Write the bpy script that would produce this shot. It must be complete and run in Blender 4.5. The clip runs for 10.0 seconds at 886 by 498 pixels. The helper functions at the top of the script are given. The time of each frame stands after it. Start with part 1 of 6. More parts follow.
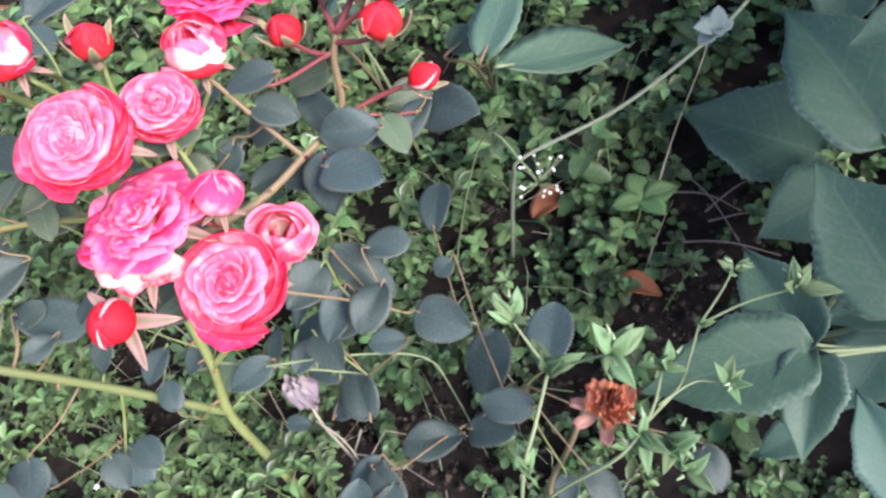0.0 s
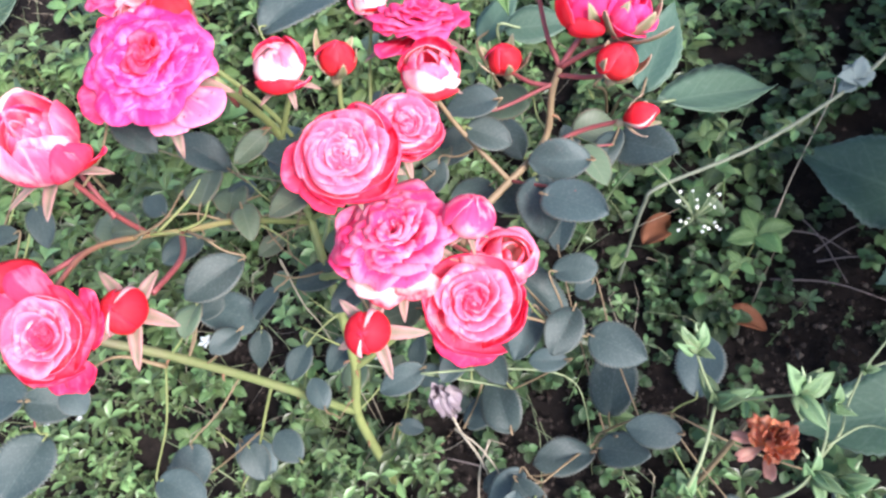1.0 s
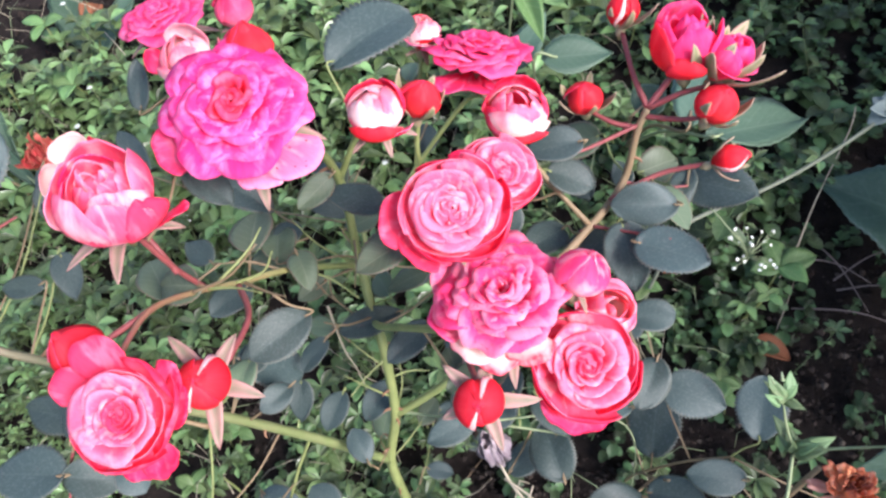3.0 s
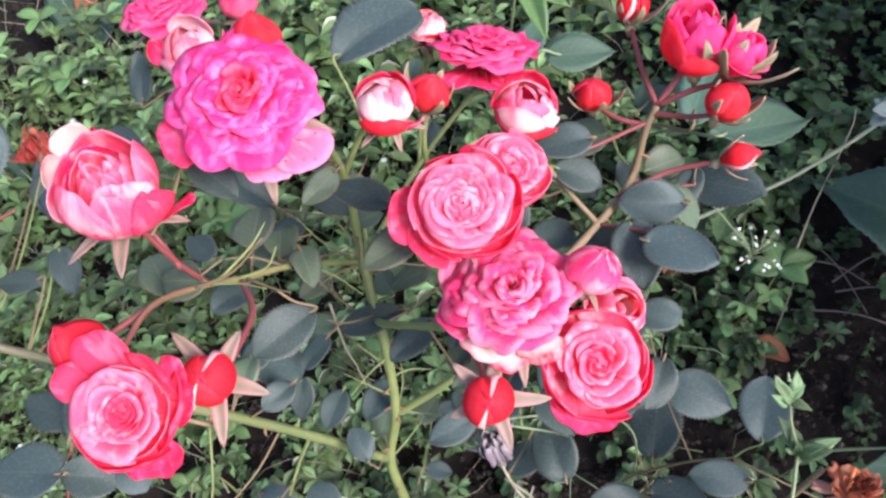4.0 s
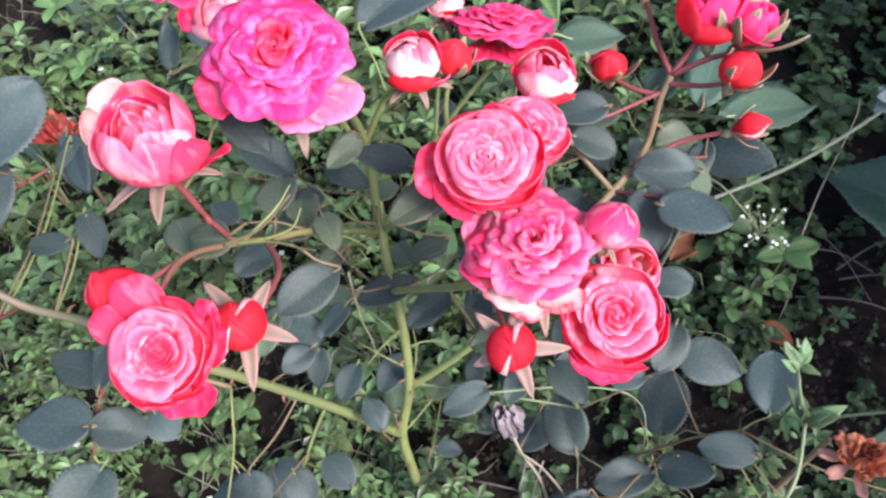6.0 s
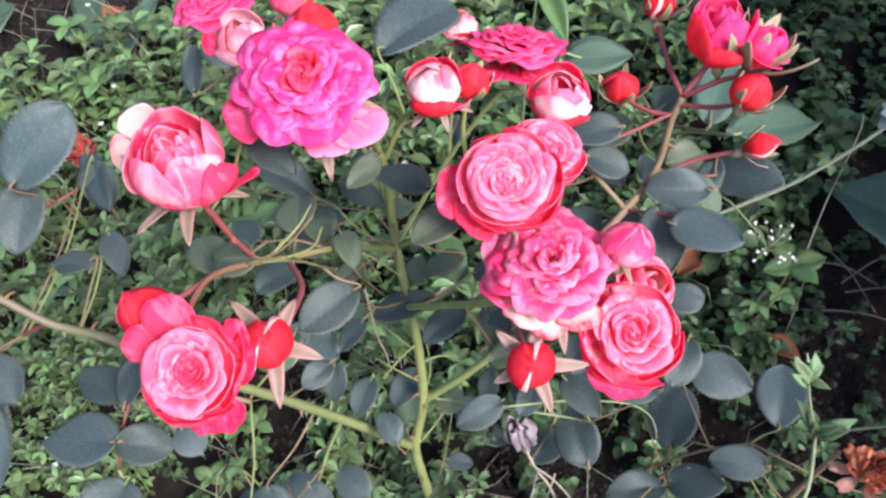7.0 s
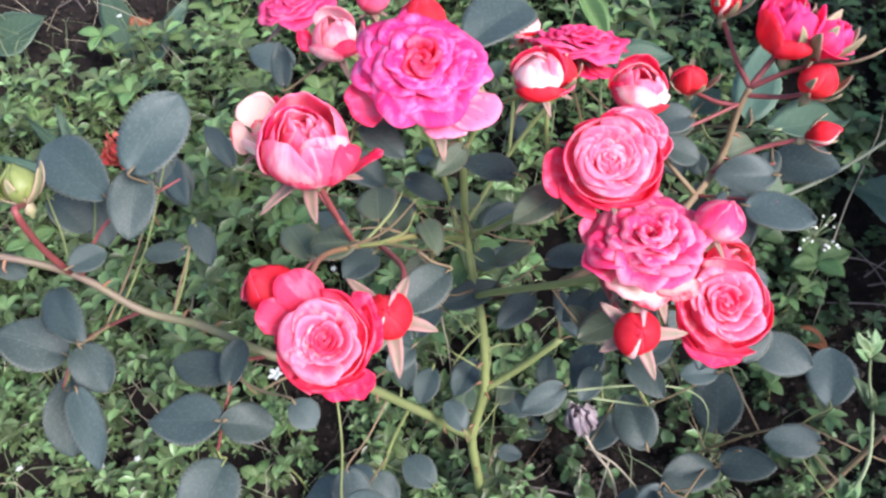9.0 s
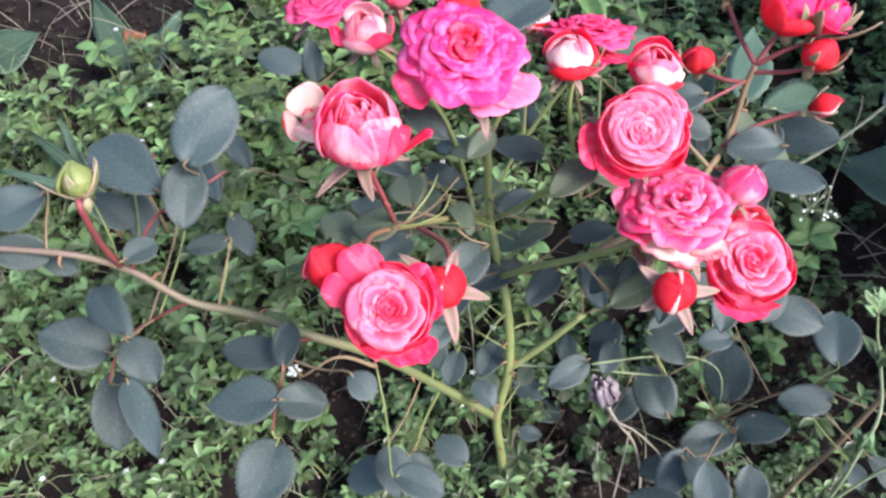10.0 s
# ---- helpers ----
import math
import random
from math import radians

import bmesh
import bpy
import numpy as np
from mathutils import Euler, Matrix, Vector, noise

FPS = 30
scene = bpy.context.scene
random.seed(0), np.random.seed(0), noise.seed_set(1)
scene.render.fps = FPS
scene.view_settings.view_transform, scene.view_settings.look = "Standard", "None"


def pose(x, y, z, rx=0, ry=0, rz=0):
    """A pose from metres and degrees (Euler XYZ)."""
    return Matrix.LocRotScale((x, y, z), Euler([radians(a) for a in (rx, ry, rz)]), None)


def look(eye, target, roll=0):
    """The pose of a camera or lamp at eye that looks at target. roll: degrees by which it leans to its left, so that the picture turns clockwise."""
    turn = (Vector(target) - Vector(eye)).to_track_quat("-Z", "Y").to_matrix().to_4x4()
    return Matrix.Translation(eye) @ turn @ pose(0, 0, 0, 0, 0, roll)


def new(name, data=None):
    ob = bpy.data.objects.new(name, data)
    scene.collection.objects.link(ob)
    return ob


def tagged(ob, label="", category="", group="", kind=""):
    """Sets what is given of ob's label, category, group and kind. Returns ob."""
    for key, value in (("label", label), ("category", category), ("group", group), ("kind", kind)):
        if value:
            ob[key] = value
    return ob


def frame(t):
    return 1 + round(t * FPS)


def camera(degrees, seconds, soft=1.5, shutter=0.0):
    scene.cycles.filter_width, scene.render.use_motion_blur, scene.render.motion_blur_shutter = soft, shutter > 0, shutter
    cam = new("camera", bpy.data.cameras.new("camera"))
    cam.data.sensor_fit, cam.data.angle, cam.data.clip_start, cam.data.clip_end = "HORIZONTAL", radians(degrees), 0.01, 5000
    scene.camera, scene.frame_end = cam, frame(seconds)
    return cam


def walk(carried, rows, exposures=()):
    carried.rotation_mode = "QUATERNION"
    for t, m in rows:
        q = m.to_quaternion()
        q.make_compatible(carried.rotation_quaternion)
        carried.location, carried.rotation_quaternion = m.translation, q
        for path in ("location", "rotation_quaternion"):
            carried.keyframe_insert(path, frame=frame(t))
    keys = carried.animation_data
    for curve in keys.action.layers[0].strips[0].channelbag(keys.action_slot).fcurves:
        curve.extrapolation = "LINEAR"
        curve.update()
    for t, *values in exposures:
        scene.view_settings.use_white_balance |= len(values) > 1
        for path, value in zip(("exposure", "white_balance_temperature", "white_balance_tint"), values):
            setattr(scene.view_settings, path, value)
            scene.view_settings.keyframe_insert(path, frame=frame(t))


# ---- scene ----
cam = camera(61.4, 10.0, soft=2.6)
PATH = [
    (0, (0.002, 0.0, 0.706), (-0.298, 1.094, -0.941), -17.2),
    (0.5, (-0.045, 0.004, 0.73), (-0.38, 1.082, -0.921), -17.7),
    (1, (-0.124, -0.005, 0.75), (-0.424, 1.09, -0.897), -12.5),
    (1.5, (-0.14, -0.018, 0.739), (-0.406, 1.081, -0.911), -10.4),
    (2, (-0.165, -0.016, 0.734), (-0.391, 1.098, -0.912), -8.6),
    (2.5, (-0.198, 0.018, 0.747), (-0.375, 1.141, -0.898), -7.4),
    (3.8, (-0.219, 0.031, 0.742), (-0.354, 1.16, -0.904), -6.0),
    (4, (-0.222, 0.029, 0.741), (-0.353, 1.157, -0.905), -5.4),
    (4.5, (-0.227, 0.022, 0.746), (-0.355, 1.163, -0.892), -4.8),
    (5, (-0.236, 0.01, 0.746), (-0.371, 1.177, -0.873), -4.6),
    (5.5, (-0.236, -0.001, 0.737), (-0.372, 1.149, -0.893), -5.3),
    (5.7, (-0.233, -0.003, 0.735), (-0.358, 1.146, -0.897), -4.6),
    (6.8, (-0.242, 0.0, 0.745), (-0.381, 1.163, -0.876), -5.1),
    (7, (-0.244, -0.005, 0.748), (-0.374, 1.166, -0.868), -4.8),
    (7.5, (-0.246, -0.021, 0.75), (-0.382, 1.155, -0.862), -5.4),
    (8, (-0.243, -0.035, 0.759), (-0.373, 1.168, -0.833), -6.1),
    (8.5, (-0.26, -0.037, 0.764), (-0.362, 1.174, -0.824), -5.4),
    (9, (-0.313, -0.039, 0.756), (-0.39, 1.174, -0.833), -3.3),
    (9.5, (-0.354, -0.051, 0.765), (-0.394, 1.155, -0.83), -3.5),
    (10, (-0.356, -0.071, 0.765), (-0.362, 1.162, -0.81), -3.3),
]
walk(cam, [(t, look(eye, target, roll)) for t, eye, target, roll in PATH], [(0.0, 1.38, 6200, 16), (0.5, 1.68, 6200, 16), (1.0, 1.52, 6200, 16), (1.5, 1.43, 6200, 16), (2.0, 1.38, 6200, 16), (2.5, 1.38, 6200, 16), (4.0, 1.18, 6200, 16), (8.5, 1.20, 6200, 16), (10.0, 1.26, 6200, 16)])

# ---- world and light: bright overcast sky, soft sun ----
world = bpy.data.worlds.new("world")
scene.world = world
world.use_nodes = True
wn = world.node_tree.nodes
sky = wn.new("ShaderNodeTexSky")
sky.sky_type, sky.sun_disc = "NISHITA", False
sky.sun_elevation, sky.sun_rotation = radians(44), radians(129)
sky.air_density, sky.dust_density = 1.0, 2.0
wn["Background"].inputs["Strength"].default_value = 0.14
world.node_tree.links.new(sky.outputs["Color"], wn["Background"].inputs["Color"])
sun = new("sun", bpy.data.lights.new("sun", "SUN"))
sun.data.energy, sun.data.angle, sun.data.color = 3.0, radians(22), (1.0, 0.97, 0.94)
sun.matrix_basis = look((0, 0, 5), (-0.56, 0.46, 4.31))


# ---- materials ----
def nodes_of(name, rough=0.5, spec=0.5):
    m = bpy.data.materials.new(name)
    m.use_nodes = True
    nt = m.node_tree
    b = nt.nodes["Principled BSDF"]
    b.inputs["Roughness"].default_value = rough
    b.inputs["Specular IOR Level"].default_value = spec
    return m, nt, b


def ramp(nt, stops, source=None):
    r = nt.nodes.new("ShaderNodeValToRGB")
    els = r.color_ramp.elements
    while len(els) < len(stops):
        els.new(0.5)
    for e, (p, c) in zip(els, stops):
        e.position, e.color = p, (*c, 1)
    if source:
        nt.links.new(source, r.inputs["Fac"])
    return r.outputs["Color"]


def math_node(nt, op, a, b=0.0, clamp=False):
    n = nt.nodes.new("ShaderNodeMath")
    n.operation, n.use_clamp = op, clamp
    for i, v in enumerate((a, b)):
        if isinstance(v, (int, float)):
            n.inputs[i].default_value = v
        else:
            nt.links.new(v, n.inputs[i])
    return n.outputs[0]


def mix(nt, fac, a, b, mode="MIX"):
    n = nt.nodes.new("ShaderNodeMix")
    n.data_type, n.blend_type = "RGBA", mode
    for key, v in (("Factor", fac), ("A", a), ("B", b)):
        sock = [s for s in n.inputs if s.name == key and s.type == ("VALUE" if key == "Factor" else "RGBA")][0]
        if isinstance(v, (int, float)):
            sock.default_value = v
        elif isinstance(v, tuple):
            sock.default_value = (*v, 1)
        else:
            nt.links.new(v, sock)
    return [s for s in n.outputs if s.type == "RGBA"][0]


def noise_node(nt, scale, detail=3.0, coord="Object", rough=0.55):
    tc = nt.nodes.new("ShaderNodeTexCoord")
    n = nt.nodes.new("ShaderNodeTexNoise")
    n.inputs["Scale"].default_value, n.inputs["Detail"].default_value = scale, detail
    n.inputs["Roughness"].default_value = rough
    nt.links.new(tc.outputs[coord], n.inputs["Vector"])
    return n.outputs["Fac"]


def bump(nt, bsdf, height, strength=0.3, dist=0.001):
    n = nt.nodes.new("ShaderNodeBump")
    n.inputs["Strength"].default_value, n.inputs["Distance"].default_value = strength, dist
    nt.links.new(height, n.inputs["Height"])
    nt.links.new(n.outputs["Normal"], bsdf.inputs["Normal"])


def uv_of(nt):
    tc = nt.nodes.new("ShaderNodeTexCoord")
    s = nt.nodes.new("ShaderNodeSeparateXYZ")
    nt.links.new(tc.outputs["UV"], s.inputs["Vector"])
    return s.outputs["X"], s.outputs["Y"]


def translucent(nt, bsdf, colour, amount):
    t = nt.nodes.new("ShaderNodeBsdfTranslucent")
    nt.links.new(colour, t.inputs["Color"])
    mx = nt.nodes.new("ShaderNodeMixShader")
    mx.inputs["Fac"].default_value = amount
    nt.links.new(bsdf.outputs[0], mx.inputs[1])
    nt.links.new(t.outputs[0], mx.inputs[2])
    nt.links.new(mx.outputs[0], nt.nodes["Material Output"].inputs["Surface"])


def random_of(nt, island=False):
    if island:
        return nt.nodes.new("ShaderNodeNewGeometry").outputs["Random Per Island"]
    return nt.nodes.new("ShaderNodeObjectInfo").outputs["Random"]


def shifted_noise(nt, scale, detail, stretch=(1.0, 1.0)):
    """Noise over the petal's own u and v, with its own place in the pattern for each petal."""
    tc = nt.nodes.new("ShaderNodeTexCoord")
    mp = nt.nodes.new("ShaderNodeMapping")
    mp.inputs["Scale"].default_value = (*stretch, 1)
    nt.links.new(tc.outputs["UV"], mp.inputs["Vector"])
    cb = nt.nodes.new("ShaderNodeCombineXYZ")
    nt.links.new(math_node(nt, "MULTIPLY", random_of(nt), 37.0), cb.inputs["X"])
    nt.links.new(math_node(nt, "MULTIPLY", random_of(nt), 91.0), cb.inputs["Z"])
    nt.links.new(cb.outputs[0], mp.inputs["Location"])
    n = nt.nodes.new("ShaderNodeTexNoise")
    n.inputs["Scale"].default_value, n.inputs["Detail"].default_value = scale, detail
    nt.links.new(mp.outputs[0], n.inputs["Vector"])
    return n.outputs["Fac"]


def petal_material(name, stops, mottle, mottle_amount, edge=None, freckle=0.0, patch=(0.50, 0.66), blotch=2.6):
    """Along v from the claw (0) to the rim (1); edge: colour of the very rim; mottle: colour of the streaks and blotches."""
    m, nt, b = nodes_of(name, 0.6, 0.2)
    u, v = uv_of(nt)
    wob = math_node(nt, "MULTIPLY", math_node(nt, "SUBTRACT", shifted_noise(nt, 3.0, 2.0), 0.5), 0.55)
    rnd = math_node(nt, "MULTIPLY", math_node(nt, "SUBTRACT", random_of(nt), 0.5), 0.25)
    col = ramp(nt, stops, math_node(nt, "ADD", math_node(nt, "ADD", v, wob), rnd, True))
    spots = ramp(nt, [(patch[0], (0, 0, 0)), (patch[1], (1, 1, 1))], shifted_noise(nt, blotch, 3.0, (1.6, 0.8)))
    col = mix(nt, math_node(nt, "MULTIPLY", spots, mottle_amount), col, mottle)
    # fine veins running to the rim
    vein = shifted_noise(nt, 9.0, 3.0, (3.2, 0.5))
    col = mix(nt, 0.16, col, ramp(nt, [(0.35, (0.25, 0.25, 0.25)), (0.65, (0.75, 0.75, 0.75))], vein), "OVERLAY")
    if edge:
        side = math_node(nt, "ADD", math_node(nt, "SUBTRACT", u, 0.5), math_node(nt, "MULTIPLY", math_node(nt, "SUBTRACT", noise_node(nt, 160.0), 0.5), 0.05))
        rim = math_node(nt, "MAXIMUM", math_node(nt, "GREATER_THAN", side, edge[1]), math_node(nt, "GREATER_THAN", v, edge[2]))
        col = mix(nt, rim, col, edge[0])
    if freckle:
        dots = math_node(nt, "GREATER_THAN", noise_node(nt, 420.0, 1.0), 0.70)
        col = mix(nt, math_node(nt, "MULTIPLY", dots, freckle), col, (0.40, 0.01, 0.06))
    nt.links.new(col, b.inputs["Base Color"])
    bump(nt, b, vein, 0.12, 0.0006)
    translucent(nt, b, col, 0.5)
    return m


PALE_IN = petal_material("petal_pale_inside", [(0.0, (0.97, 0.095, 0.184)), (0.4, (0.98, 0.120, 0.246)), (0.75, (0.98, 0.154, 0.297)), (1.0, (0.98, 0.309, 0.472))], (0.98, 0.68, 0.74), 0.75, patch=(0.51, 0.72))
PALE_OUT = petal_material("petal_pale_outside", [(0.0, (0.97, 0.275, 0.370)), (0.4, (0.98, 0.146, 0.277)), (0.8, (0.98, 0.111, 0.236)), (1.0, (0.98, 0.240, 0.389))], (0.98, 0.70, 0.74), 0.7)
ROSY_IN = petal_material("petal_rosy_inside", [(0.0, (0.95, 0.292, 0.370)), (0.35, (0.97, 0.111, 0.226)), (0.75, (0.97, 0.073, 0.184)), (1.0, (0.96, 0.056, 0.154))], (0.98, 0.343, 0.513), 0.5)
ROSY_OUT = petal_material("petal_rosy_outside", [(0.0, (0.95, 0.309, 0.370)), (0.4, (0.97, 0.103, 0.216)), (0.8, (0.97, 0.061, 0.164)), (1.0, (0.95, 0.039, 0.123))], (0.98, 0.292, 0.451), 0.5)
PINK_IN = petal_material("petal_pink_inside", [(0.0, (0.92, 0.66, 0.56)), (0.3, (0.95, 0.296, 0.497)), (0.62, (0.96, 0.101, 0.270)), (0.88, (0.95, 0.047, 0.173)), (1.0, (0.93, 0.031, 0.119))], (0.97, 0.390, 0.648), 0.4)
PINK_OUT = petal_material("petal_pink_outside", [(0.0, (0.93, 0.429, 0.540)), (0.35, (0.95, 0.156, 0.302)), (0.7, (0.94, 0.058, 0.173)), (1.0, (0.92, 0.031, 0.119))], (0.96, 0.250, 0.454), 0.4)
RAGGED_IN = petal_material("petal_ragged_inside", [(0.0, (0.90, 0.05, 0.11)), (0.5, (0.97, 0.062, 0.22)), (0.85, (0.98, 0.085, 0.28)), (1.0, (0.98, 0.30, 0.46))], (0.98, 0.60, 0.74), 0.8, freckle=0.5, patch=(0.50, 0.76), blotch=2.2)
RAGGED_OUT = petal_material("petal_ragged_outside", [(0.0, (0.96, 0.80, 0.72)), (0.5, (0.97, 0.48, 0.55)), (1.0, (0.95, 0.14, 0.30))], (0.98, 0.78, 0.78), 0.7)
# the paler lilac rim and mottle paint in highlights on the petal edges
MAG_IN = petal_material("petal_magenta_inside", [(0.0, (0.90, 0.025, 0.090)), (0.4, (0.97, 0.038, 0.202)), (0.75, (0.98, 0.043, 0.258)), (0.92, (0.98, 0.064, 0.302)), (1.0, (0.98, 0.136, 0.426))], (0.98, 0.391, 0.750), 0.8, freckle=0.4, patch=(0.50, 0.70), blotch=3.0)
MAG_OUT = petal_material("petal_magenta_outside", [(0.0, (0.95, 0.70, 0.64)), (0.45, (0.95, 0.28, 0.42)), (0.8, (0.93, 0.08, 0.25)), (1.0, (0.92, 0.05, 0.20))], (0.97, 0.56, 0.68), 0.5)
HEART_IN = petal_material("petal_heart_inside", [(0.0, (0.80, 0.02, 0.04)), (0.5, (0.90, 0.035, 0.08)), (1.0, (0.95, 0.08, 0.20))], (0.97, 0.26, 0.42), 0.5)
FRECKLED = petal_material("petal_freckled", [(0.0, (0.92, 0.078, 0.194)), (0.4, (0.95, 0.172, 0.410)), (1.0, (0.97, 0.328, 0.562))], (0.98, 0.70, 0.74), 0.7, freckle=0.95)
WHITE_IN = petal_material("petal_cream_inside", [(0.0, (0.90, 0.86, 0.66)), (0.4, (0.95, 0.86, 0.76)), (0.76, (0.95, 0.74, 0.70)), (0.93, (0.93, 0.30, 0.34)), (1.0, (0.90, 0.08, 0.14))], (0.96, 0.88, 0.82), 0.5)
WHITE_OUT = petal_material("petal_cream_outside", [(0.0, (0.92, 0.86, 0.72)), (0.62, (0.97, 0.86, 0.80)), (0.84, (0.96, 0.52, 0.56)), (1.0, (0.93, 0.12, 0.22))], (0.97, 0.86, 0.80), 0.5)
CREAM_WHITE = petal_material("petal_plain_cream", [(0.0, (0.90, 0.82, 0.62)), (0.4, (0.94, 0.86, 0.74)), (0.86, (0.95, 0.87, 0.78)), (1.0, (0.95, 0.66, 0.62))], (0.96, 0.78, 0.74), 0.25)
PURE_IN = petal_material("petal_white_inside", [(0.0, (0.92, 0.84, 0.66)), (0.5, (0.96, 0.82, 0.78)), (0.85, (0.97, 0.62, 0.66)), (1.0, (0.95, 0.34, 0.42))], (0.97, 0.36, 0.48), 0.45)
PURE_OUT = petal_material("petal_white_outside", [(0.0, (0.94, 0.84, 0.72)), (0.55, (0.97, 0.80, 0.76)), (0.85, (0.97, 0.52, 0.58)), (1.0, (0.95, 0.22, 0.32))], (0.97, 0.28, 0.40), 0.5)
STRIPE = petal_material("petal_striped_outside", [(0.0, (0.92, 0.06, 0.12)), (0.42, (0.95, 0.14, 0.26)), (0.60, (0.96, 0.80, 0.76)), (0.85, (0.96, 0.78, 0.76)), (1.0, (0.95, 0.26, 0.36))], (0.96, 0.20, 0.34), 0.7, patch=(0.50, 0.60))
STREAK_OUT = petal_material("petal_streaked_outside", [(0.0, (0.95, 0.76, 0.68)), (0.3, (0.96, 0.312, 0.518)), (0.65, (0.95, 0.109, 0.302)), (1.0, (0.93, 0.039, 0.173))], (0.97, 0.72, 0.74), 0.8)
STREAK_IN = petal_material("petal_streaked_inside", [(0.0, (0.94, 0.82, 0.70)), (0.45, (0.97, 0.374, 0.605)), (0.75, (0.96, 0.125, 0.346)), (1.0, (0.93, 0.039, 0.194))], (0.97, 0.76, 0.76), 0.8)
HOT_IN = petal_material("petal_hot_pink_inside", [(0.0, (0.92, 0.03, 0.09)), (0.5, (0.96, 0.045, 0.17)), (0.85, (0.97, 0.06, 0.24)), (1.0, (0.98, 0.14, 0.36))], (0.98, 0.28, 0.48), 0.6)
HOT_OUT = petal_material("petal_hot_pink_outside", [(0.0, (0.92, 0.054, 0.095)), (0.35, (0.96, 0.032, 0.116)), (0.6, (0.97, 0.054, 0.210)), (1.0, (0.98, 0.072, 0.294))], (0.98, 0.198, 0.441), 0.5)
RED_OUT = petal_material("petal_red_outside", [(0.0, (0.82, 0.22, 0.18)), (0.3, (0.86, 0.05, 0.06)), (0.7, (0.87, 0.028, 0.05)), (1.0, (0.88, 0.045, 0.08))], (0.90, 0.11, 0.14), 0.35)
BUD_OUT = petal_material("petal_bud_outside", [(0.0, (0.76, 0.03, 0.035)), (0.5, (0.84, 0.02, 0.04)), (1.0, (0.87, 0.04, 0.07))], (0.90, 0.08, 0.10), 0.3, edge=((0.94, 0.72, 0.68), 0.405, 1.1))
DRY = petal_material("petal_dry_brown", [(0.0, (0.90, 0.50, 0.22)), (0.45, (0.88, 0.42, 0.20)), (0.8, (0.78, 0.28, 0.16)), (1.0, (0.50, 0.14, 0.08))], (0.92, 0.58, 0.38), 0.6)
DRY_LIGHT = petal_material("petal_dry_salmon", [(0.0, (0.92, 0.56, 0.32)), (0.5, (0.90, 0.42, 0.22)), (1.0, (0.74, 0.26, 0.14))], (0.94, 0.62, 0.45), 0.6)
DRY_DARK = petal_material("petal_dry_dark", [(0.0, (0.55, 0.22, 0.09)), (0.5, (0.42, 0.10, 0.06)), (1.0, (0.20, 0.05, 0.04))], (0.66, 0.30, 0.14), 0.5)
SALMON = petal_material("petal_dry_pink", [(0.0, (0.72, 0.40, 0.28)), (0.6, (0.76, 0.44, 0.34)), (1.0, (0.60, 0.30, 0.24))], (0.82, 0.60, 0.48), 0.5)
DRY_RED = petal_material("petal_dry_red", [(0.0, (0.62, 0.14, 0.10)), (0.6, (0.78, 0.11, 0.12)), (1.0, (0.42, 0.09, 0.06))], (0.80, 0.36, 0.24), 0.6)
GREY_DRY = petal_material("petal_withered_grey", [(0.0, (0.34, 0.29, 0.28)), (0.6, (0.42, 0.34, 0.39)), (1.0, (0.50, 0.42, 0.44))], (0.24, 0.18, 0.19), 0.5)


def leaf_material(name, dark, light, vein, rough, vein_amount, pairs, edge=None, island=False, trans=0.12, dust=0.0):
    m, nt, b = nodes_of(name, rough, 0.5)
    u, v = uv_of(nt)
    col = mix(nt, noise_node(nt, 60.0, 3.0), dark, light)
    hs = nt.nodes.new("ShaderNodeHueSaturation")
    nt.links.new(col, hs.inputs["Color"])
    r = random_of(nt, island)
    nt.links.new(math_node(nt, "ADD", math_node(nt, "MULTIPLY", r, 0.05), 0.475), hs.inputs["Hue"])
    spread, least = (1.35, 0.36) if island else (0.45, 0.76)
    nt.links.new(math_node(nt, "ADD", math_node(nt, "MULTIPLY", math_node(nt, "MULTIPLY", r, r), spread), least), hs.inputs["Value"])
    col = hs.outputs["Color"]
    side = math_node(nt, "ABSOLUTE", math_node(nt, "SUBTRACT", v, 0.5))
    mid = math_node(nt, "LESS_THAN", side, 0.018)
    # side veins slant towards the tip
    saw = math_node(nt, "FRACT", math_node(nt, "MULTIPLY", math_node(nt, "SUBTRACT", u, math_node(nt, "MULTIPLY", side, 0.55)), pairs))
    rib = math_node(nt, "LESS_THAN", math_node(nt, "ABSOLUTE", math_node(nt, "SUBTRACT", saw, 0.5)), 0.055)
    lines = math_node(nt, "MAXIMUM", mid, math_node(nt, "MULTIPLY", rib, 0.55))
    col = mix(nt, math_node(nt, "MULTIPLY", lines, vein_amount), col, vein)
    if edge:
        col = mix(nt, math_node(nt, "MULTIPLY", math_node(nt, "GREATER_THAN", side, 0.465), 0.6), col, edge)
    if dust:
        col = mix(nt, math_node(nt, "MULTIPLY", ramp(nt, [(0.5, (0, 0, 0)), (0.75, (1, 1, 1))], noise_node(nt, 25.0, 5.0)), dust), col, (0.28, 0.30, 0.28))
    nt.links.new(col, b.inputs["Base Color"])
    rr = math_node(nt, "ADD", math_node(nt, "MULTIPLY", noise_node(nt, 130.0, 2.0), 0.25), rough - 0.12)
    nt.links.new(rr, b.inputs["Roughness"])
    h = math_node(nt, "ADD", math_node(nt, "MULTIPLY", lines, -1.0), math_node(nt, "MULTIPLY", noise_node(nt, 220.0, 2.0), 0.3))
    bump(nt, b, h, 0.35, 0.0006)
    if trans:
        translucent(nt, b, col, trans)
    return m


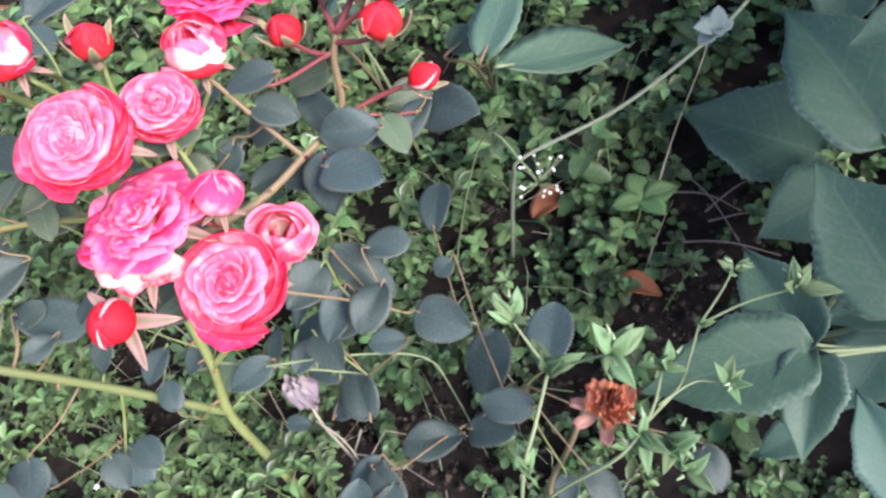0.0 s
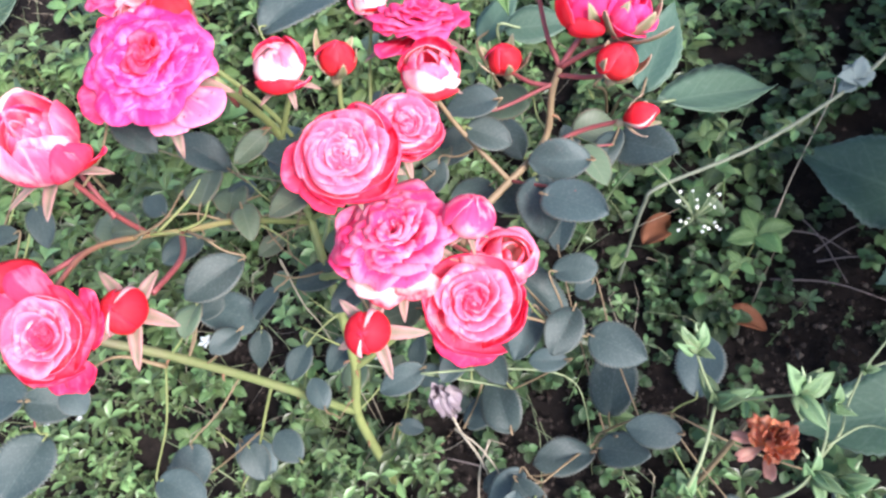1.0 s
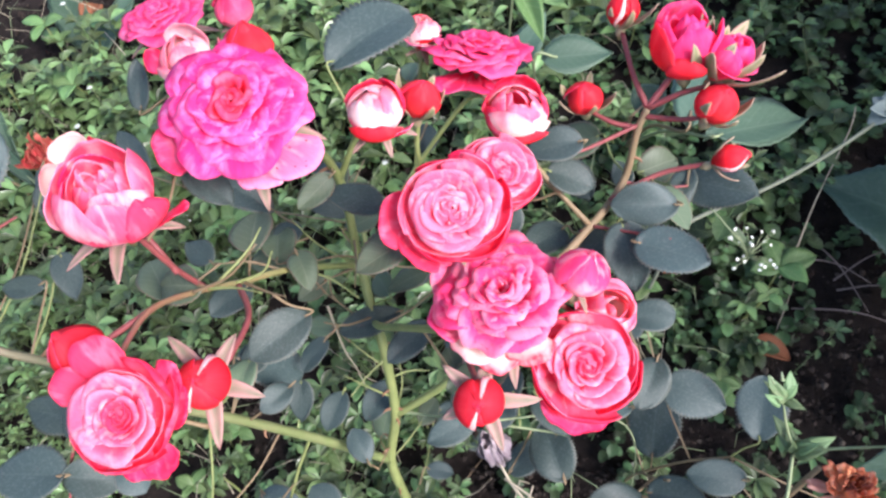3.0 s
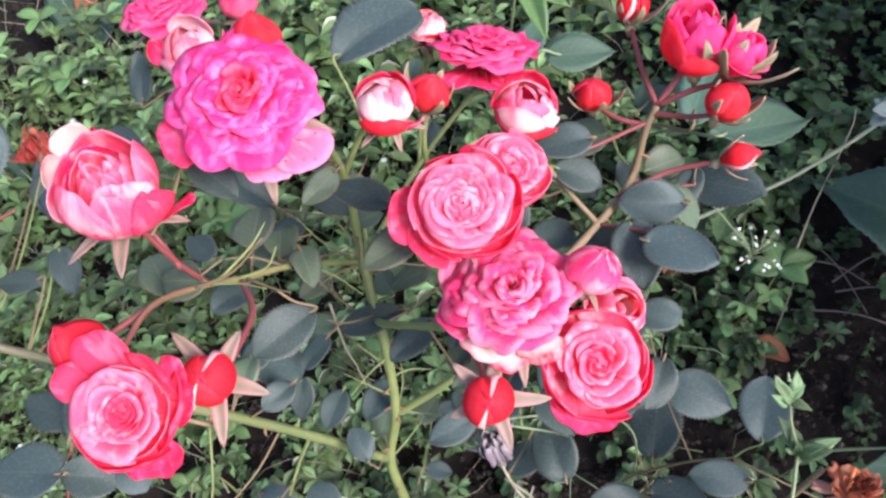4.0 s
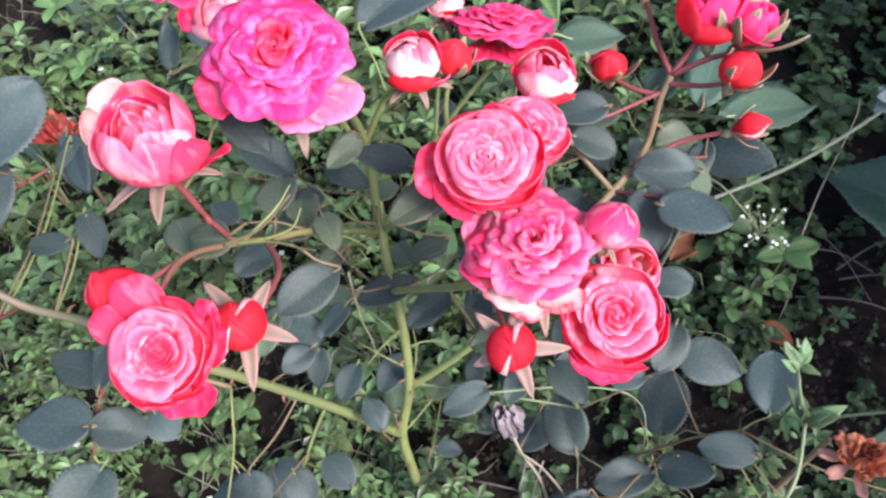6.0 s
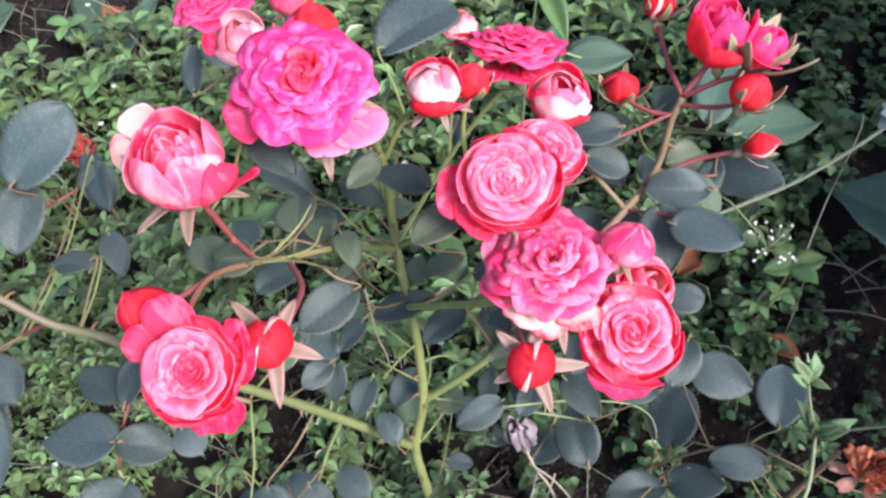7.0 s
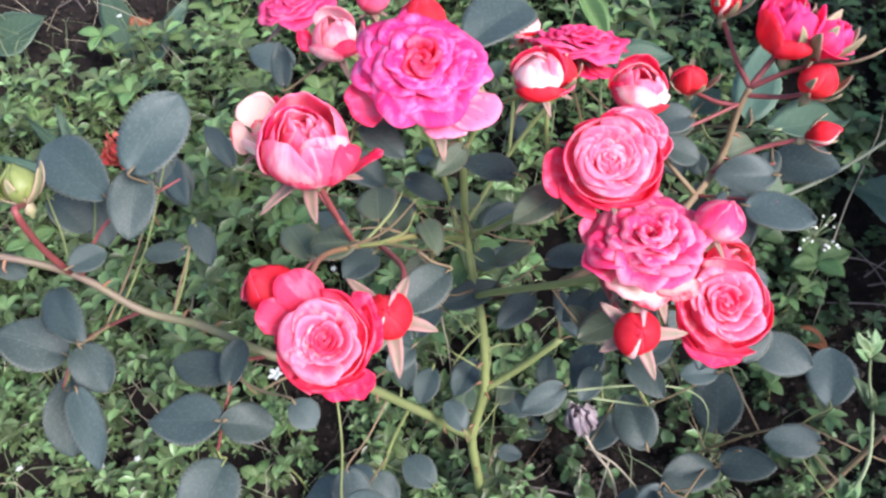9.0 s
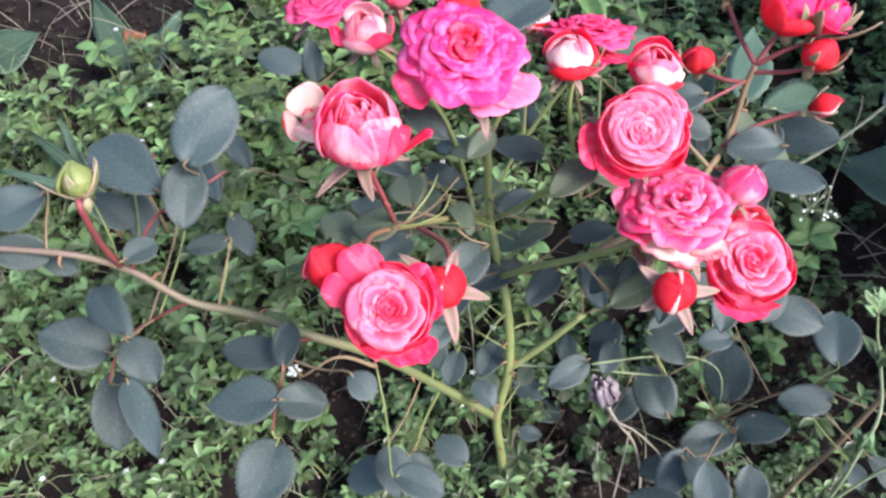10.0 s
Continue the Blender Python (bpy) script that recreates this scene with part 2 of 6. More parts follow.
ROSE_LEAF = leaf_material("rose_leaf_upper", (0.028, 0.048, 0.044), (0.048, 0.074, 0.067), (0.09, 0.12, 0.105), 0.56, 0.20, 7.0, (0.11, 0.11, 0.09), dust=0.16)
ROSE_YOUNG = leaf_material("rose_leaf_young", (0.075, 0.105, 0.062), (0.125, 0.165, 0.095), (0.19, 0.21, 0.14), 0.5, 0.4, 7.0, (0.2, 0.13, 0.1), trans=0.2)
ROSE_UNDER = leaf_material("rose_leaf_under", (0.10, 0.14, 0.12), (0.13, 0.18, 0.14), (0.2, 0.2, 0.15), 0.6, 0.4, 7.0)
BROAD_LEAF = leaf_material("broad_leaf_upper", (0.046, 0.100, 0.066), (0.080, 0.150, 0.100), (0.17, 0.24, 0.17), 0.55, 0.16, 6.0, (0.13, 0.18, 0.14), dust=0.12)
BROAD_UNDER = leaf_material("broad_leaf_under", (0.085, 0.135, 0.095), (0.115, 0.17, 0.12), (0.18, 0.23, 0.16), 0.7, 0.5, 6.0)
LANCE_LEAF = leaf_material("lance_leaf", (0.034, 0.074, 0.044), (0.060, 0.110, 0.068), (0.17, 0.22, 0.16), 0.60, 0.22, 9.0, (0.16, 0.23, 0.16), dust=0.1)
SPURGE_LEAF = leaf_material("light_green_leaf", (0.135, 0.22, 0.09), (0.22, 0.32, 0.15), (0.34, 0.42, 0.26), 0.55, 0.4, 5.0, trans=0.25)
WEED_LEAF = leaf_material("small_weed_leaf", (0.056, 0.104, 0.032), (0.215, 0.305, 0.120), (0.28, 0.36, 0.17), 0.32, 0.30, 4.0, island=True, trans=0.2)
ROUND_LEAF = leaf_material("round_weed_leaf", (0.044, 0.086, 0.030), (0.105, 0.170, 0.066), (0.16, 0.24, 0.10), 0.50, 0.35, 4.0, island=True, trans=0.2)
SEED_LEAF = leaf_material("seedling_leaf", (0.085, 0.160, 0.048), (0.175, 0.270, 0.095), (0.26, 0.36, 0.16), 0.48, 0.4, 4.0, trans=0.22)


def plain(name, c1, c2, rough, scale, bump_amount=0.3, bump_dist=0.0008, along=None, spec=0.4):
    m, nt, b = nodes_of(name, rough, spec)
    f = noise_node(nt, scale, 4.0)
    col = mix(nt, f, c1, c2)
    if along:
        u, v = uv_of(nt)
        col = mix(nt, math_node(nt, "ADD", v, math_node(nt, "SUBTRACT", f, 0.5), True), col, along)
    nt.links.new(col, b.inputs["Base Color"])
    bump(nt, b, noise_node(nt, scale * 4, 3.0), bump_amount, bump_dist)
    return m


STEM_GREEN = plain("stem_green", (0.14, 0.17, 0.058), (0.26, 0.285, 0.105), 0.5, 70)
STEM_RED = plain("stem_red", (0.165, 0.036, 0.042), (0.27, 0.068, 0.062), 0.5, 70)
STEM_BROWN = plain("stem_brown_green", (0.155, 0.105, 0.058), (0.25, 0.18, 0.10), 0.6, 60)
SEPAL = plain("sepal_green_pink", (0.12, 0.12, 0.07), (0.21, 0.155, 0.11), 0.6, 110, along=(0.32, 0.17, 0.15))
SEPAL_GREEN = plain("sepal_green", (0.14, 0.17, 0.07), (0.23, 0.24, 0.11), 0.6, 110, along=(0.36, 0.25, 0.18))
PALE_STALK = plain("pale_stalk", (0.16, 0.20, 0.10), (0.26, 0.30, 0.16), 0.6, 80)
WOOLLY_STALK = plain("woolly_stalk", (0.13, 0.15, 0.10), (0.22, 0.23, 0.17), 0.85, 120)
STRAW = plain("dry_straw", (0.26, 0.22, 0.15), (0.42, 0.36, 0.27), 0.8, 90)
TWIG = plain("dead_twig", (0.11, 0.085, 0.075), (0.22, 0.18, 0.165), 0.85, 90)
STEM_ARCH = plain("stem_green_to_brown", (0.105, 0.135, 0.045), (0.19, 0.225, 0.085), 0.55, 60, along=(0.16, 0.105, 0.085))
STEM_FORK = plain("stem_green_to_red", (0.13, 0.16, 0.05), (0.22, 0.24, 0.085), 0.55, 60, along=(0.19, 0.060, 0.05))
BUD_GREEN = plain("green_bud", (0.13, 0.17, 0.045), (0.23, 0.25, 0.08), 0.5, 90)
THORN = plain("thorn", (0.18, 0.085, 0.045), (0.27, 0.14, 0.075), 0.5, 90)
PALE_BUD = plain("pale_green_bud", (0.22, 0.30, 0.14), (0.36, 0.43, 0.26), 0.7, 200)
WHITE_BLOOM = plain("white_bloom", (0.55, 0.58, 0.50), (0.72, 0.73, 0.68), 0.7, 200)
FUZZ = plain("pale_woolly_leaf", (0.11, 0.15, 0.14), (0.20, 0.24, 0.23), 0.9, 120)
DEAD_LEAF = plain("dead_brown_leaf", (0.09, 0.035, 0.018), (0.26, 0.09, 0.035), 0.75, 45)

SOIL, nt, b = nodes_of("dark_soil", 0.95, 0.2)
col = ramp(nt, [(0.3, (0.007, 0.0055, 0.005)), (0.55, (0.019, 0.014, 0.012)), (0.8, (0.042, 0.031, 0.027))], noise_node(nt, 35.0, 8.0, rough=0.7))
col = mix(nt, math_node(nt, "MULTIPLY", ramp(nt, [(0.5, (0, 0, 0)), (0.62, (1, 1, 1))], noise_node(nt, 6.0, 3.0)), 0.5), col, (0.024, 0.017, 0.016))
nt.links.new(col, b.inputs["Base Color"])
bump(nt, b, noise_node(nt, 160.0, 6.0, rough=0.75), 0.9, 0.006)


CRUMB, nt, b = nodes_of("soil_crumb", 0.95, 0.2)
rnd = random_of(nt, True)
nt.links.new(ramp(nt, [(0.0, (0.008, 0.006, 0.005)), (0.7, (0.035, 0.026, 0.021)), (0.93, (0.055, 0.042, 0.034)), (1.0, (0.09, 0.075, 0.06))], rnd), b.inputs["Base Color"])


# ---- shape helpers ----
def link_mesh(name, verts, faces, mats, uvs=None, slots=None, smooth=True):
    me = bpy.data.meshes.new(name)
    me.from_pydata([tuple(v) for v in verts], [], faces)
    for m in mats:
        me.materials.append(m)
    if slots is not None:
        me.polygons.foreach_set("material_index", slots)
    me.polygons.foreach_set("use_smooth", [smooth] * len(me.polygons))
    if uvs is not None:
        layer = me.uv_layers.new(name="UVMap")
        idx = np.zeros(len(me.loops), dtype=np.int32)
        me.loops.foreach_get("vertex_index", idx)
        layer.data.foreach_set("uv", np.asarray(uvs, dtype=np.float32)[idx].ravel())
    me.update()
    return me


def thing(name, at, label, category, group="", kind=""):
    ob = new(name)
    ob.empty_display_size = 0.02
    ob.location = at
    return tagged(ob, label, category, group, kind)


def part(name, me, parent, world_matrix=None, label=""):
    """A mesh as a part; world_matrix: its pose where the parent is a plain Empty, else it lies in its parent's own frame."""
    ob = new(name, me)
    ob.parent = parent
    if world_matrix is not None:
        ob.matrix_parent_inverse = Matrix.Translation(-parent.location)
        ob.matrix_basis = world_matrix
    if label:
        ob["label"] = label
    return ob


def shell(grid, uv, thick):
    """A closed thin shell from a grid of points (rows x cols x 3): verts, faces, uvs, slots (0: the side the normals point to)."""
    g = np.asarray(grid, float)
    nr, nc = g.shape[:2]
    du = np.gradient(g, axis=0)
    dv = np.gradient(g, axis=1)
    n = np.cross(du, dv)
    n /= np.linalg.norm(n, axis=2, keepdims=True) + 1e-12
    top, low = g + n * thick / 2, g - n * thick / 2
    verts = np.concatenate([top.reshape(-1, 3), low.reshape(-1, 3)])
    uvs = np.concatenate([uv.reshape(-1, 2)] * 2)
    k = nr * nc
    faces, slots = [], []
    for i in range(nr - 1):
        for j in range(nc - 1):
            a, b2, c, d = i * nc + j, (i + 1) * nc + j, (i + 1) * nc + j + 1, i * nc + j + 1
            faces.append((a, b2, c, d)), slots.append(0)
            faces.append((k + d, k + c, k + b2, k + a)), slots.append(1)
    ring = [(i, 0) for i in range(nr)] + [(nr - 1, j) for j in range(1, nc)] + [(i, nc - 1) for i in range(nr - 2, -1, -1)] + [(0, j) for j in range(nc - 2, 0, -1)]
    ids = [i * nc + j for i, j in ring]
    for p, q in zip(ids, ids[1:] + ids[:1]):
        faces.append((q, p, k + p, k + q)), slots.append(0)
    return verts, faces, uvs, slots


def smooth_path(points, steps=5):
    """A Catmull-Rom line through the points."""
    p = [np.array(q, float) for q in points]
    p = [2 * p[0] - p[1]] + p + [2 * p[-1] - p[-2]]
    out = []
    for i in range(1, len(p) - 2):
        for s in range(steps):
            t = s / steps
            out.append(0.5 * (2 * p[i] + (p[i + 1] - p[i - 1]) * t + (2 * p[i - 1] - 5 * p[i] + 4 * p[i + 1] - p[i + 2]) * t * t + (3 * p[i] - p[i - 1] - 3 * p[i + 1] + p[i + 2]) * t ** 3))
    out.append(p[-2])
    return out


def tube(name, points, r0, r1, mat, sides=8, steps=5, knobs=0.0):
    """A tapering stem through the points."""
    line = smooth_path(points, steps)
    n = len(line)
    rng = random.Random(name + str(points[0]))
    verts, uvs, faces = [], [], []
    side = Vector((0.3, 0.9, 0.2))
    for i, c in enumerate(line):
        d = Vector(line[min(i + 1, n - 1)] - line[max(i - 1, 0)]).normalized()
        a = (side - d * side.dot(d)).normalized()
        side = a
        b2 = d.cross(a)
        r = (r0 + (r1 - r0) * i / (n - 1)) * (1 + knobs * rng.uniform(-1, 1))
        for k in range(sides):
            ang = 2 * math.pi * k / sides
            verts.append(Vector(c) + (a * math.cos(ang) + b2 * math.sin(ang)) * r)
            uvs.append((k / sides, i / (n - 1)))
    for i in range(n - 1):
        for k in range(sides):
            a, b2 = i * sides + k, i * sides + (k + 1) % sides
            faces.append((a, b2, b2 + sides, a + sides))
    faces.append(tuple(range(sides - 1, -1, -1)))
    faces.append(tuple((n - 1) * sides + k for k in range(sides)))
    return link_mesh(name, verts, faces, [mat], uvs)


def ground_z(x, y):
    return 0.25 * math.tanh((y - 0.5) * 1.2) + 0.06 * max(-1.2, min(0.8, x)) - 0.035


def leaf_grid(rows, cols, outline, fold, droop, teeth, tooth_depth, wave, rng, pucker=0.0):
    """A blade one long (x) and one wide (y), with its upper side towards +z."""
    g = np.zeros((rows, cols, 3))
    uv = np.zeros((rows, cols, 2))
    ph = rng.uniform(0, 6.28)
    for i in range(rows):
        s = i / (rows - 1)
        w = outline(s)
        w *= 1 - tooth_depth * ((i % 2) if teeth else 0)
        for j in range(cols):
            a = 2 * j / (cols - 1) - 1
            lag = -0.05 * abs(a) ** 2 * (1 if teeth else 0)
            g[i, j] = (s + lag * (1 - s), a * w * 0.5, fold * abs(a) * w - droop * (s - 0.35) ** 2 + wave * math.sin(5.5 * s + ph + a * 1.3) * abs(a) + pucker * math.sin(44.0 * (s - 0.28 * abs(a))) * math.sin(math.pi * min(1.0, abs(a))))
            uv[i, j] = (s, 0.5 + a * 0.5)
    return g, uv


def ovate(s):
    return max(0.02, math.sin(math.pi * s ** 0.82) ** 0.72) if 0 < s < 1 else 0.02


def rose_blade(skew, blunt):
    """Outline of a leaflet: skew below 1 is widest near the base, blunt below 0.6 is rounder."""
    def outline(s):
        if not 0 < s < 1:
            return 0.02
        tip = 1.0 if s < 0.88 else 1.0 - 2.2 * (s - 0.88)
        return max(0.02, math.sin(math.pi * s ** skew) ** blunt * tip)
    return outline


def lanceolate(s):
    return max(0.02, math.sin(math.pi * s ** 0.7) ** 0.9) if 0 < s < 1 else 0.02


def lobed(s):
    if not 0 < s < 1:
        return 0.03
    return max(0.03, math.sin(math.pi * s ** 0.62) ** (0.6 + 0.6 * s) * (1 + 0.05 * math.sin(s * 21)))


def leaf_mesh(name, mats, outline=ovate, seed=0, fold=0.12, droop=0.25, teeth=True, depth=0.06, rows=19, cols=7, wave=0.03, thick=0.012, pucker=0.0):
    rng = random.Random(seed)
    g, uv = leaf_grid(rows, cols, outline, fold * rng.uniform(0.4, 1.4), droop * rng.uniform(0.2, 1.5), teeth, depth, wave * rng.uniform(0.4, 1.6), rng, pucker)
    v, f, uvs, sl = shell(g, uv, thick)
    return link_mesh(name, v, f, mats, uvs, sl)


def blade_matrix(base, tip, width, normal):
    b0, t0, n0 = Vector(base), Vector(tip), Vector(normal)
    x = t0 - b0
    length = x.length
    x.normalize()
    z = (n0 - x * n0.dot(x)).normalized()
    y = z.cross(x)
    m = Matrix((x * length, y * width, z * length)).transposed().to_4x4()
    m.translation = b0
    return m


# ---- the ground: one sheet of dark soil out to the horizon ----
def build_ground():
    n = 170
    k = [math.sinh(5.2 * (i / (n - 1) * 2 - 1)) / math.sinh(5.2) * 80 for i in range(n)]
    verts = []
    for yy in k:
        for xx in k:
            x, y = xx - 0.35, yy + 0.5
            near = math.exp(-((xx / 2.5) ** 2 + (yy / 2.5) ** 2))
            z = ground_z(x, y) + near * (0.018 * noise.noise((x * 9, y * 9, 0)) + 0.010 * noise.noise((x * 31, y * 31, 3))) + (1 - near) * 0.05 * noise.noise((x * 0.7, y * 0.7, 7))
            verts.append((x, y, z))
    faces = [(j * n + i, j * n + i + 1, (j + 1) * n + i + 1, (j + 1) * n + i) for j in range(n - 1) for i in range(n - 1)]
    return link_mesh("ground", verts, faces, [SOIL])


tagged(new("ground", build_ground()), "dark moist garden soil under low weeds", "soil", kind="structure")

# ---- low weeds that cover the soil ----
BARE = ((0.20, 0.49, 0.10), (0.17, 0.40, 0.07), (-0.20, 0.27, 0.07), (-0.13, 0.24, 0.06), (-0.49, 0.36, 0.045), (-0.96, 1.03, 0.15), (-0.80, 1.02, 0.11), (0.24, 0.60, 0.10), (-0.09, 0.50, 0.03), (-0.53, 0.38, 0.03), (0.02, 0.30, 0.05), (-0.72, 0.30, 0.03), (0.10, 0.33, 0.05), (-0.33, 0.62, 0.035), (-0.60, 0.80, 0.03), (-0.22, 0.285, 0.04), (-0.155, 0.285, 0.04), (-0.085, 0.295, 0.035), (-0.015, 0.325, 0.04), (0.18, 0.42, 0.05), (0.10, 0.395, 0.05), (-0.466, 0.418, 0.05), (-0.94, 0.93, 0.12), (-1.03, 0.98, 0.14), (-0.87, 0.96, 0.09), (-0.98, 1.08, 0.14), (-0.775, 0.875, 0.03), (-0.62, 0.47, 0.03), (-0.70, 0.55, 0.03))


def weed_template(rnd):
    """A small blade one long: 3 rows of 3, with base and tip."""
    rows = ((0.0, 0.10), (0.14, 0.52 if rnd else 0.24), (0.36, 0.96 if rnd else 0.74), (0.62, 1.0), (0.85, 0.68 if rnd else 0.56), (1.0, 0.10 if rnd else 0.04))
    v, uv = [], []
    for s, w in rows:
        for a in (-1, 0, 1):
            v.append((s, a * w * 0.5, 0.17 * abs(a) * w - 0.24 * s * s))
            uv.append((s, 0.5 + a * 0.5))
    f = []
    for i in range(5):
        for j in range(2):
            f.append((i * 3 + j, i * 3 + j + 3, i * 3 + j + 4, i * 3 + j + 1))
    return np.array(v), np.array(uv), np.array(f)


def weed_cover(name, mat, rnd, count, box, chance, leaf_range, height_range, aspect, seed):
    """Plants with opposite pairs of leaves up a short stem, all joined."""
    rng = np.random.default_rng(seed)
    tv, tuv, tf = weed_template(rnd)
    whorl = 4 if rnd else 6
    V, U, Fc, base = [], [], [], 0
    sq = np.array([(0, 1, 4, 3), (1, 2, 5, 4), (2, 0, 3, 5)])
    for _ in range(count):
        x, y = rng.uniform(box[0], box[1]), rng.uniform(box[2], box[3])
        if rng.random() > chance(x, y):
            continue
        for bx, by, br in BARE:
            if (x - bx) ** 2 + (y - by) ** 2 < (br * rng.uniform(0.75, 1.25)) ** 2 and rng.random() < (0.55 if x > -0.25 else 0.95):
                break
        else:
            clump = 0.5 + 0.8 * noise.noise((x * 7, y * 7, seed))
            gap = noise.noise((x * 16, y * 16, seed + 4)) + 0.6 * noise.noise((x * 34, y * 34, seed))
            if gap < rng.uniform(-0.6, -0.1) * (1.8 if rnd else 1.0):
                continue
            h = rng.uniform(*height_range) * (0.55 + clump)
            p0 = np.array([x, y, ground_z(x, y)])
            lean = rng.normal(0, 0.35, 2)
            top = p0 + np.array([lean[0] * h, lean[1] * h, h])
            L = rng.uniform(*leaf_range) * (0.75 + 0.5 * clump)
            L *= 0.70 + 0.40 * max(0.0, min(1.0, (y - 0.15) / 0.6))
            pairs = max(2, int(h / (L * 0.75)) + 1)
            turn = rng.uniform(0, 6.28)
            w = 0.0007
            st = np.array([(w, 0, 0), (-w, w, 0), (-w, -w, 0)])
            V.append(np.concatenate([p0 + st, top + st * 0.6]))
            U.append(np.full((6, 2), 0.5))
            Fc.append(sq + base)
            base += 6
            for k in range(pairs):
                s = (k + 1) / pairs
                c = p0 + (top - p0) * s
                size = L * ((0.55 + 0.6 * math.sin(math.pi * min(1.0, s * 0.82))) if rnd else (0.40 + 0.68 * s)) * rng.uniform(0.75, 1.2)
                up = 0.08 + 0.55 * s ** 2
                for q in range(2 if k < pairs - 1 else whorl):
                    ang = turn + k * 1.57 + q * (3.1416 if k < pairs - 1 else 6.2832 / whorl) + rng.normal(0, 0.25)
                    el = up * rng.uniform(0.3, 1.2) - 0.1
                    d = np.array([math.cos(ang) * math.cos(el), math.sin(ang) * math.cos(el), math.sin(el)])
                    sd = np.array([-math.sin(ang), math.cos(ang), rng.normal(0, 0.17)])
                    sd /= np.linalg.norm(sd)
                    nn = np.cross(d, sd)
                    sz = size * ((0.6 if rnd else 0.85) if k == pairs - 1 else 1.0)
                    V.append(c + tv[:, :1] * d * sz + tv[:, 1:2] * sd * sz * aspect + tv[:, 2:] * nn * sz)
                    U.append(tuv)
                    Fc.append(tf + base)
                    base += len(tv)
    me = bpy.data.meshes.new(name)
    V, U = np.concatenate(V), np.concatenate(U)
    faces = [tuple(r) for a in Fc for r in a.tolist()]
    me.from_pydata(V.tolist(), [], faces)
    me.materials.append(mat)
    me.polygons.foreach_set("use_smooth", [True] * len(me.polygons))
    layer = me.uv_layers.new(name="UVMap")
    idx = np.zeros(len(me.loops), dtype=np.int32)
    me.loops.foreach_get("vertex_index", idx)
    layer.data.foreach_set("uv", U[idx].astype(np.float32).ravel())
    me.update()
    return me


def thinning(x, y):
    """1 in the thick of the weeds, fading unevenly to 0 at their ragged outer edge."""
    d = min(x + 1.6, 0.85 - x, y + 0.35, 1.6 - y)
    return (0.55 if x < -0.66 and y > 0.80 else 1.0) * max(0.0, min(1.0, d / 0.28 + 0.9 * noise.noise((x * 4, y * 4, 2.5)) * max(0.0, 1 - d / 0.45)))


def left_side(x, y):
    return 1 / (1 + math.exp((x + 0.28) * 12))


tagged(new("chickweed_carpet", weed_cover("chickweed_carpet", WEED_LEAF, False, 11000, (-1.6, 0.85, -0.35, 1.6), lambda x, y: (0.10 + 0.90 * left_side(x, y)) * thinning(x, y), (0.013, 0.029), (0.02, 0.105), 0.47, 5)),
       "dense low chickweed with small bright green leaves on soil", "weeds", kind="stuff")
tagged(new("speedwell_carpet", weed_cover("speedwell_carpet", ROUND_LEAF, True, 12400, (-1.6, 0.85, -0.35, 1.6), lambda x, y: (0.26 + 0.74 * (1 - left_side(x, y))) * thinning(x, y), (0.008, 0.017), (0.010, 0.048), 0.80, 9)),
       "low creeping weeds with small rounded dark green leaves", "weeds", kind="stuff")



def fine_stalks(name, count, seed):
    """Thread-thin dry and green stalks that lean and lie among the weeds, three-sided."""
    rng = np.random.default_rng(seed)
    V, Fc, slots = [], [], []
    ring = np.array([(1, 0, 0.3), (-0.5, 0.87, 0), (-0.5, -0.87, 0.2)])
    quad = np.array([(0, 1, 4, 3), (1, 2, 5, 4), (2, 0, 3, 5)])
    for k in range(count):
        x, y = 0.1 - 1.2 * rng.random() ** 0.7, rng.uniform(0.12, 1.0)
        a, L = rng.uniform(0, 6.28), rng.uniform(0.03, 0.11)
        h = rng.uniform(0.02, 0.075)
        p0 = np.array([x, y, ground_z(x, y) + rng.uniform(0, 0.03)])
        d = np.array([math.cos(a), math.sin(a), 0.0])
        sag = rng.normal(0, 0.012, 3)
        w = rng.uniform(0.0004, 0.0008)
        pts = [p0 + d * L * s + np.array([0, 0, h * math.sin(1.9 * s)]) + sag * math.sin(3.14 * s) for s in (0, 0.33, 0.66, 1.0)]
        V.append(np.concatenate([q + ring * w for q in pts]))
        Fc.extend(quad + 12 * k + 3 * j for j in range(3))
        slots.extend([0 if rng.random() < 0.45 else 1] * 9)
    return link_mesh(name, np.concatenate(V).tolist(), [tuple(r) for a in Fc for r in a.tolist()], [STRAW, PALE_STALK], slots=slots)


tagged(new("fine_stalks", fine_stalks("fine_stalks", 480, 33)), "thread-thin straw and green stalks tangled among the weeds", "stalks", kind="stuff")


def outer_ring(x, y):
    dx, dy = max(0.0, abs(x + 0.35) - 1.0), max(0.0, abs(y - 0.72) - 0.65)
    d = math.hypot(dx, dy)
    return 0.15 if d == 0 else max(0.0, 1.0 - d / 4.2) ** 1.3


tagged(new("outlying_weeds", weed_cover("outlying_weeds", ROUND_LEAF, True, 15000, (-5.5, 4.8, -4.2, 5.6), outer_ring, (0.024, 0.05), (0.03, 0.12), 0.7, 21)),
       "sparser low green weeds over the wider garden soil", "weeds", kind="stuff")



